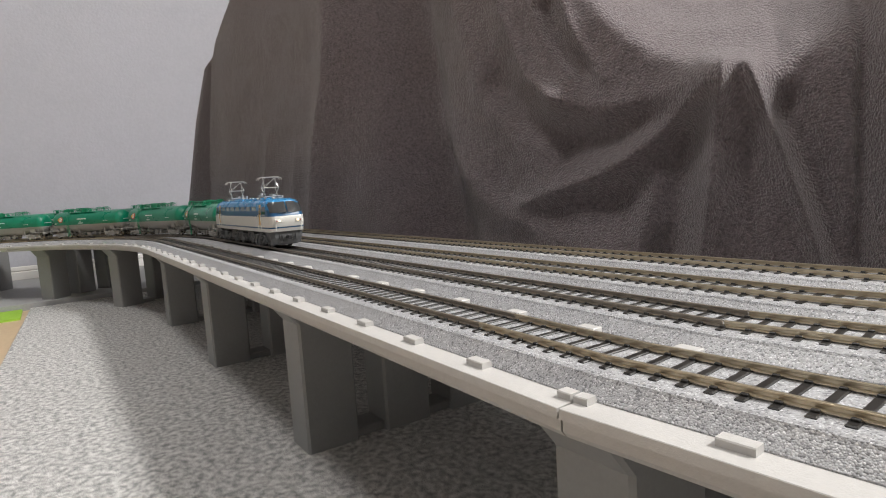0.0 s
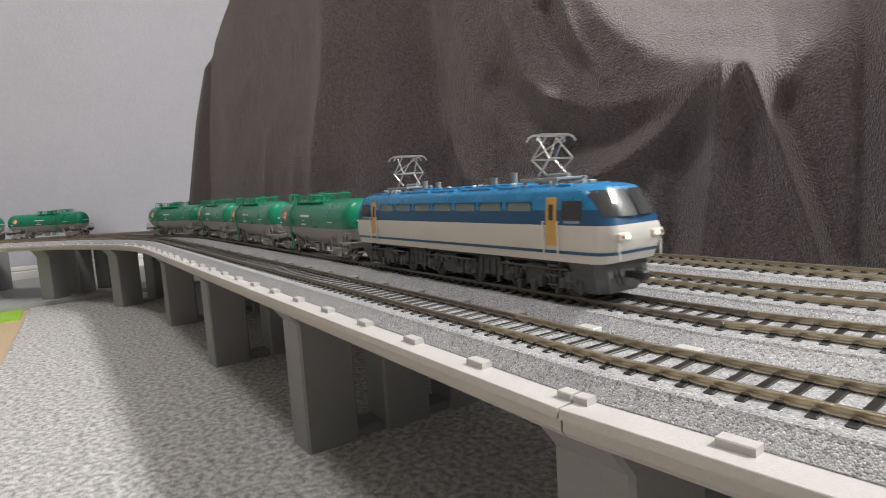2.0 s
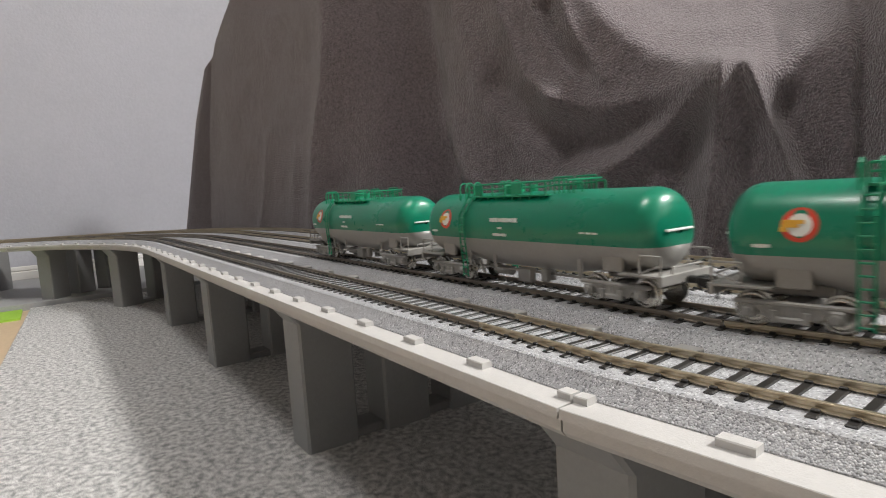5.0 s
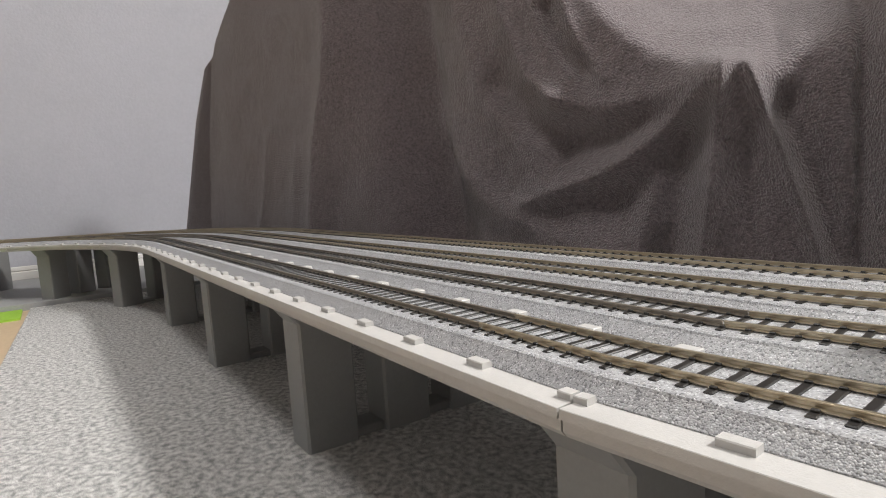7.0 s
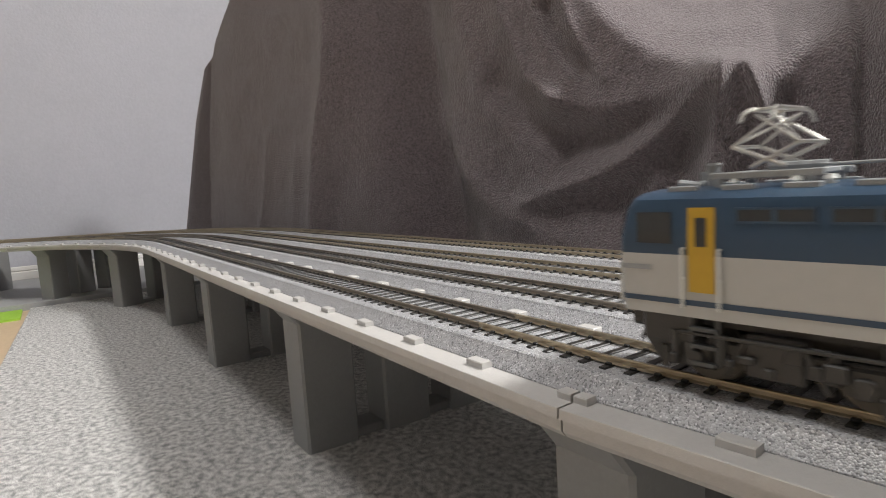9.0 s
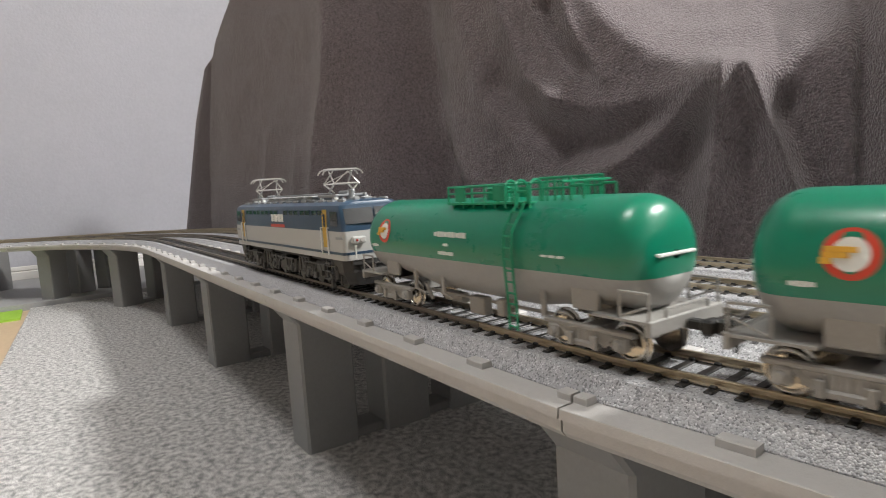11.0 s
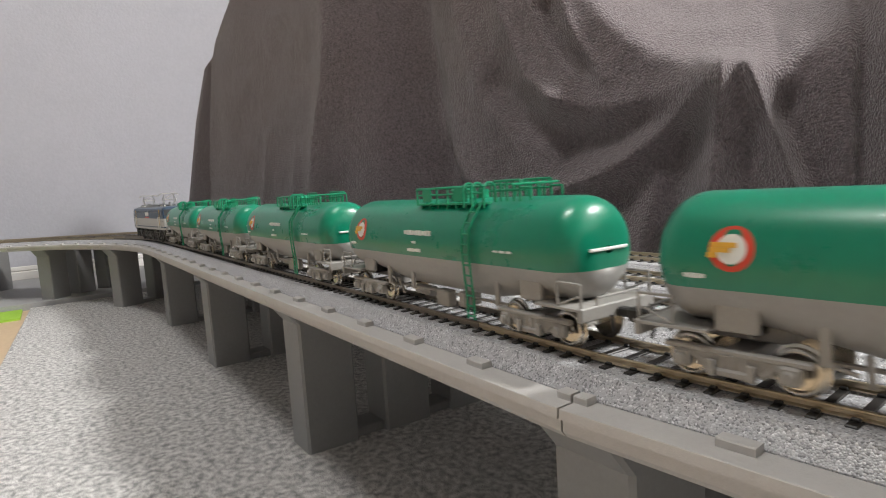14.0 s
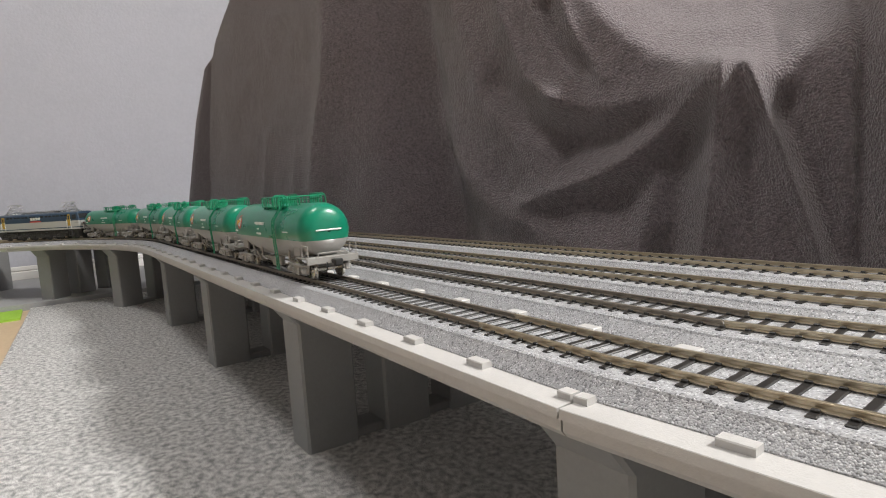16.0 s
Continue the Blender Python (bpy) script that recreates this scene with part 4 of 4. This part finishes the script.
# ---- blanket ----
# Folds as (line of points along the cloth and up, height towards the room, width, crispness 0 to 1).
FOLDS = (
    (((-0.765, 0.62), (-0.765, 0.423), (-0.772, 0.33), (-0.808, 0.253), (-0.830, 0.15), (-0.842, 0.0)), 0.024, 0.022, 0.4),
    (((-0.955, 0.25), (-0.970, 0.18), (-0.995, 0.10), (-1.02, 0.0)), 0.008, 0.012, 0.5),
    (((-0.88, 0.22), (-0.90, 0.12), (-0.91, 0.0)), 0.006, 0.014, 0.3),
    (((-1.00, 0.70), (-1.06, 0.30), (-1.10, 0.0)), 0.010, 0.045, 0.0),
    (((-0.68, 0.70), (-0.655, 0.394), (-0.639, 0.255), (-0.604, 0.113), (-0.58, 0.0)), -0.080, 0.044, 0.0),
    (((-0.62, 0.60), (-0.600, 0.367), (-0.589, 0.281), (-0.562, 0.18), (-0.53, 0.0)), 0.018, 0.024, 0.2),
    # swags that hang from the peak
    (((-0.52, 0.45), (-0.494, 0.353), (-0.478, 0.314), (-0.457, 0.265), (-0.430, 0.240)), 0.018, 0.014, 0.5),
    (((-0.430, 0.240), (-0.390, 0.226), (-0.345, 0.224), (-0.310, 0.233), (-0.287, 0.240)), 0.010, 0.013, 0.5),
    (((-0.57, 0.40), (-0.542, 0.329), (-0.523, 0.27), (-0.488, 0.223), (-0.448, 0.189)), 0.011, 0.018, 0.3),
    (((-0.470, 0.138), (-0.430, 0.150), (-0.400, 0.158), (-0.375, 0.166), (-0.353, 0.178), (-0.321, 0.200), (-0.289, 0.231)), 0.017, 0.014, 0.6),
    (((-0.48, 0.170), (-0.44, 0.150), (-0.40, 0.125), (-0.375, 0.08)), 0.008, 0.016, 0.3),
    (((-0.500, 0.262), (-0.462, 0.222), (-0.420, 0.200), (-0.375, 0.193), (-0.335, 0.210)), -0.011, 0.013, 0.1),
    (((-0.500, 0.165), (-0.450, 0.140), (-0.385, 0.128), (-0.335, 0.150), (-0.305, 0.190)), -0.009, 0.020, 0.0),
    (((-0.425, 0.36), (-0.416, 0.316), (-0.396, 0.280), (-0.378, 0.252)), 0.010, 0.009, 0.7),
    (((-0.468, 0.38), (-0.452, 0.325), (-0.434, 0.285), (-0.410, 0.258)), 0.012, 0.010, 0.6),
    (((-0.440, 0.33), (-0.425, 0.290), (-0.403, 0.262)), -0.010, 0.008, 0.2),
    (((-0.60, 0.24), (-0.55, 0.17), (-0.49, 0.125), (-0.44, 0.105), (-0.38, 0.085)), 0.012, 0.018, 0.3),
    (((-0.33, 0.150), (-0.350, 0.08), (-0.365, 0.0)), 0.012, 0.013, 0.4),
    (((-0.305, 0.190), (-0.318, 0.11), (-0.330, 0.0)), -0.010, 0.011, 0.0),
    # the peak and its two ridges
    (((-0.275, 0.243), (-0.280, 0.207), (-0.284, 0.161), (-0.293, 0.092), (-0.305, 0.0)), 0.021, 0.010, 0.7),
    (((-0.258, 0.240), (-0.243, 0.198), (-0.228, 0.149), (-0.214, 0.105), (-0.186, 0.0)), 0.021, 0.008, 0.9),
    (((-0.268, 0.245), (-0.262, 0.16), (-0.250, 0.0)), 0.010, 0.022, 0.0),
    (((-0.258, 0.185), (-0.256, 0.13), (-0.254, 0.05)), -0.007, 0.009, 0.2),
    (((-0.232, 0.205), (-0.212, 0.150), (-0.196, 0.09)), -0.012, 0.010, 0.0),
    # lip of the lying part
    (((-0.40, 0.345), (-0.386, 0.325), (-0.365, 0.297), (-0.334, 0.270), (-0.301, 0.253), (-0.271, 0.244), (-0.245, 0.236), (-0.230, 0.238), (-0.221, 0.250), (-0.215, 0.30)), 0.006, 0.010, 0.3),
    (((-0.37, 0.34), (-0.33, 0.300), (-0.29, 0.285), (-0.25, 0.29)), 0.006, 0.012, 0.3),
    (((-0.35, 0.37), (-0.30, 0.325), (-0.24, 0.32)), 0.006, 0.011, 0.3),
    (((-0.220, 0.232), (-0.226, 0.215), (-0.240, 0.205)), -0.004, 0.010, 0.0),
    (((-0.182, 0.40), (-0.181, 0.233), (-0.183, 0.0)), -0.012, 0.004, 0.2),
    (((-0.150, 0.40), (-0.145, 0.0)), 0.016, 0.020, 0.0),
    (((0.02, 0.50), (0.06, 0.0)), 0.030, 0.030, 0.0),
    (((0.22, 0.50), (0.20, 0.0)), 0.030, 0.035, 0.0),
)


def soften(line):
    """Rounds the corners of a fold's line."""
    for _ in range(2):
        out = [line[0]]
        for (xa, za), (xb, zb) in zip(line, line[1:]):
            out += [(0.75 * xa + 0.25 * xb, 0.75 * za + 0.25 * zb), (0.25 * xa + 0.75 * xb, 0.25 * za + 0.75 * zb)]
        line = out + [line[-1]]
    return line


def off_line(line, x, z):
    best = np.full(x.shape, 9.0)
    for (xa, za), (xb, zb) in zip(line, line[1:]):
        dx, dz = xb - xa, zb - za
        k = np.clip(((x - xa) * dx + (z - za) * dz) / (dx * dx + dz * dz), 0.0, 1.0)
        best = np.minimum(best, np.hypot(x - xa - k * dx, z - za - k * dz))
    return best


def fold(x, z):
    """How far the cloth stands out towards the room at places along it and up."""
    d = 0.05 * np.maximum(0.0, 0.16 - z)
    for line, amp, width, crisp in FOLDS:
        q = off_line(soften(list(line)), x, z) / width
        d = d + amp * ((1 - crisp) * np.exp(-0.5 * q * q) + crisp * np.exp(-1.25 * np.sqrt(q * q + 0.015)))
    # over the ledge of the thing beneath, the cloth leans back
    ledge = np.interp(x, (-0.62, -0.50, -0.386, -0.365, -0.334, -0.301, -0.271, -0.235, -0.215, -0.200, -0.165, -0.10), (0.60, 0.45, 0.325, 0.297, 0.270, 0.253, 0.244, 0.238, 0.243, 0.252, 0.272, 0.285))
    lie = np.minimum(z - ledge, 0.20)
    d = d - 0.8 * (lie + np.sqrt(lie * lie + 0.020 ** 2)) * np.clip((x + 0.62) / 0.20, 0.0, 1.0)
    rough = [0.007 * noise.noise((a * 7, b * 4, 1.3)) + 0.0030 * noise.noise((a * 24, b * 18, 4.1)) + 0.0009 * noise.noise((a * 80, b * 70, 7.7))
             for a, b in zip(x.ravel(), z.ravel())]
    return d + np.array(rough).reshape(x.shape)


def blanket():
    nz, wrap = 230, 18
    k = np.concatenate([np.linspace(0.0, 0.62, 560), np.linspace(0.62, 1.0, 90)[1:]])
    nx = len(k)
    j = np.linspace(0.0, 1.0, nz + 1)[:, None]
    z = 0.004 + j * np.interp(k, (0.0, 0.22, 0.40, 1.0), (0.545, 0.58, 0.62, 0.58))[None, :]
    # where the front turns into the receding end, and where that end stops
    zl = z[:, :1]
    left = np.interp(zl, (0.0, 0.10, 0.22, 0.40, 0.43, 0.47, 0.50, 0.75), (-1.185, -1.175, -1.168, -1.110, -1.085, -1.035, -1.005, -0.92))
    far = np.interp(zl, (0.0, 0.10, 0.33, 0.43, 0.47, 0.50, 0.75), (-1.335, -1.298, -1.206, -1.150, -1.06, -1.02, -0.93))
    x = left + (0.62 - left) * k[None, :]
    d = fold(x, z)
    slant = 0.22 + 0.30 * np.clip((x + 0.75) / 0.35, 0.0, 1.0)
    front = np.stack([x + slant * d, 0.531 + 0.228 * x - 0.92 * d, z], -1)
    w = np.linspace(1.0, 0.0, wrap + 1)[None, :-1]
    dl = d[:, :1] * (1 - w) ** 2
    ex, ey = 1.12 * far, 1.12 * (0.531 + 0.228 * far)
    sx, sy = left, 0.531 + 0.228 * left
    end = np.stack([sx + (ex - sx) * w + 0.22 * dl, sy + (ey - sy) * w + 0.085 * np.sin(math.pi * w) ** 1.5 - 0.92 * dl, np.repeat(zl, wrap, 1)], -1)
    pts = np.concatenate([end, front], 1)
    n = wrap + nx
    a = (np.arange(nz)[:, None] * n + np.arange(n - 1)[None, :]).ravel()
    me = bpy.data.meshes.new("blanket")
    me.from_pydata(pts.reshape(-1, 3).tolist(), [], np.stack([a, a + 1, a + n + 1, a + n], -1).tolist())
    me.polygons.foreach_set("use_smooth", [True] * len(me.polygons))
    me.materials.append(M["blanket"])
    ob = new("blanket", me)
    m = ob.modifiers.new("thickness", "SOLIDIFY")
    m.thickness, m.offset = 0.004, -1
    return tagged(ob, "dark grey-brown fleece blanket draped in folds behind the tracks", "blanket")


blanket()
slab("draped_box", -0.9, 0.6, 0.95, 1.5, 0.0, 0.55, "board", "grey piece of furniture hidden under the blanket", "furniture", kind="")


# ---- trains ----
def car_pose(rt, s, half):
    (xa, ya), (xb, yb) = at(rt, s - half), at(rt, s + half)
    # local x points against growing s, to the right as the camera sees it
    return pose((xa + xb) / 2, (ya + yb) / 2, ZR, 0, 0, math.degrees(math.atan2(ya - yb, xa - xb)))


CAR = 0.173
sleek = locomotive("sleek")
boxy = locomotive("boxy")
wagon_a, wagon_b = tank_wagon("a"), tank_wagon("b")
train_a = [wagon_a] + [copy_thing(wagon_a, pose(0, 0, 0)) for _ in range(3)]
train_b = [wagon_b] + [copy_thing(wagon_b, pose(0, 0, 0)) for _ in range(4)]
train_c = [copy_thing(wagon_b, pose(0, 0, 0)) for _ in range(4)]


def path_a(t):
    """s of the first wagon's middle: it runs to the right and comes to rest out of view."""
    u = min(t, 7.4)
    s = 0.0065 - 0.0545 - 0.2 * (u - 4.0) - 0.002 * max(0.0, u - 4.0)
    if t > 7.4:
        v = min(t - 7.4, 2.0)
        s -= 0.2 * v - 0.05 * v * v
    return s - float(np.interp(t, (0.0, 1.0, 2.0, 2.5, 3.0, 3.5, 4.0), (0.0, 0.001, 0.002, -0.002, -0.002, -0.004, -0.001)))


def path_b(t):
    """s of the fifth wagon's middle, running to the left after standing out of view."""
    v0 = 0.182
    u = min(max(t, 6.4), 14.2)
    s = -0.0545 + v0 * (u - 14.17)
    if t < 6.4:
        v = min(6.4 - t, 1.2)
        s -= v0 * v - v0 / 2.4 * v * v
    if t > 14.2:
        s += 0.190 * (t - 14.2)
    return s + float(np.interp(t, (8.0, 9.2, 10.4, 11.5, 12.5, 14.0, 15.5, 16.0), (0.010, 0.009, 0.003, -0.003, -0.005, -0.005, -0.008, -0.005)))


def path_c(t):
    """s of the last wagon's middle on the outer track, leaving to the left."""
    u = min(t, 2.8)
    s = 0.925 + 0.19 * u
    if t > 2.8:
        v = min(t - 2.8, 1.0)
        s += 0.19 * v - 0.095 * v * v
    return s


def motions():
    times = [i * 0.25 for i in range(65)]
    for k, ob in enumerate(train_a):
        walk(ob, [(t, car_pose(T2, path_a(t) + CAR * k, 0.0555)) for t in times])
    walk(sleek, [(t, car_pose(T2, path_a(t) - CAR / 2 - 0.1147, 0.066)) for t in times])
    for k, ob in enumerate(train_b):
        walk(ob, [(t, car_pose(T1, path_b(t) + CAR * (4 - k), 0.0555)) for t in times])
    walk(boxy, [(t, car_pose(T1, path_b(t) + CAR * 4.5 + 0.1031, 0.060)) for t in times])
    for k, ob in enumerate(train_c):
        walk(ob, [(t, car_pose(T3, path_c(t) + CAR * k, 0.0555)) for t in times])


motions()
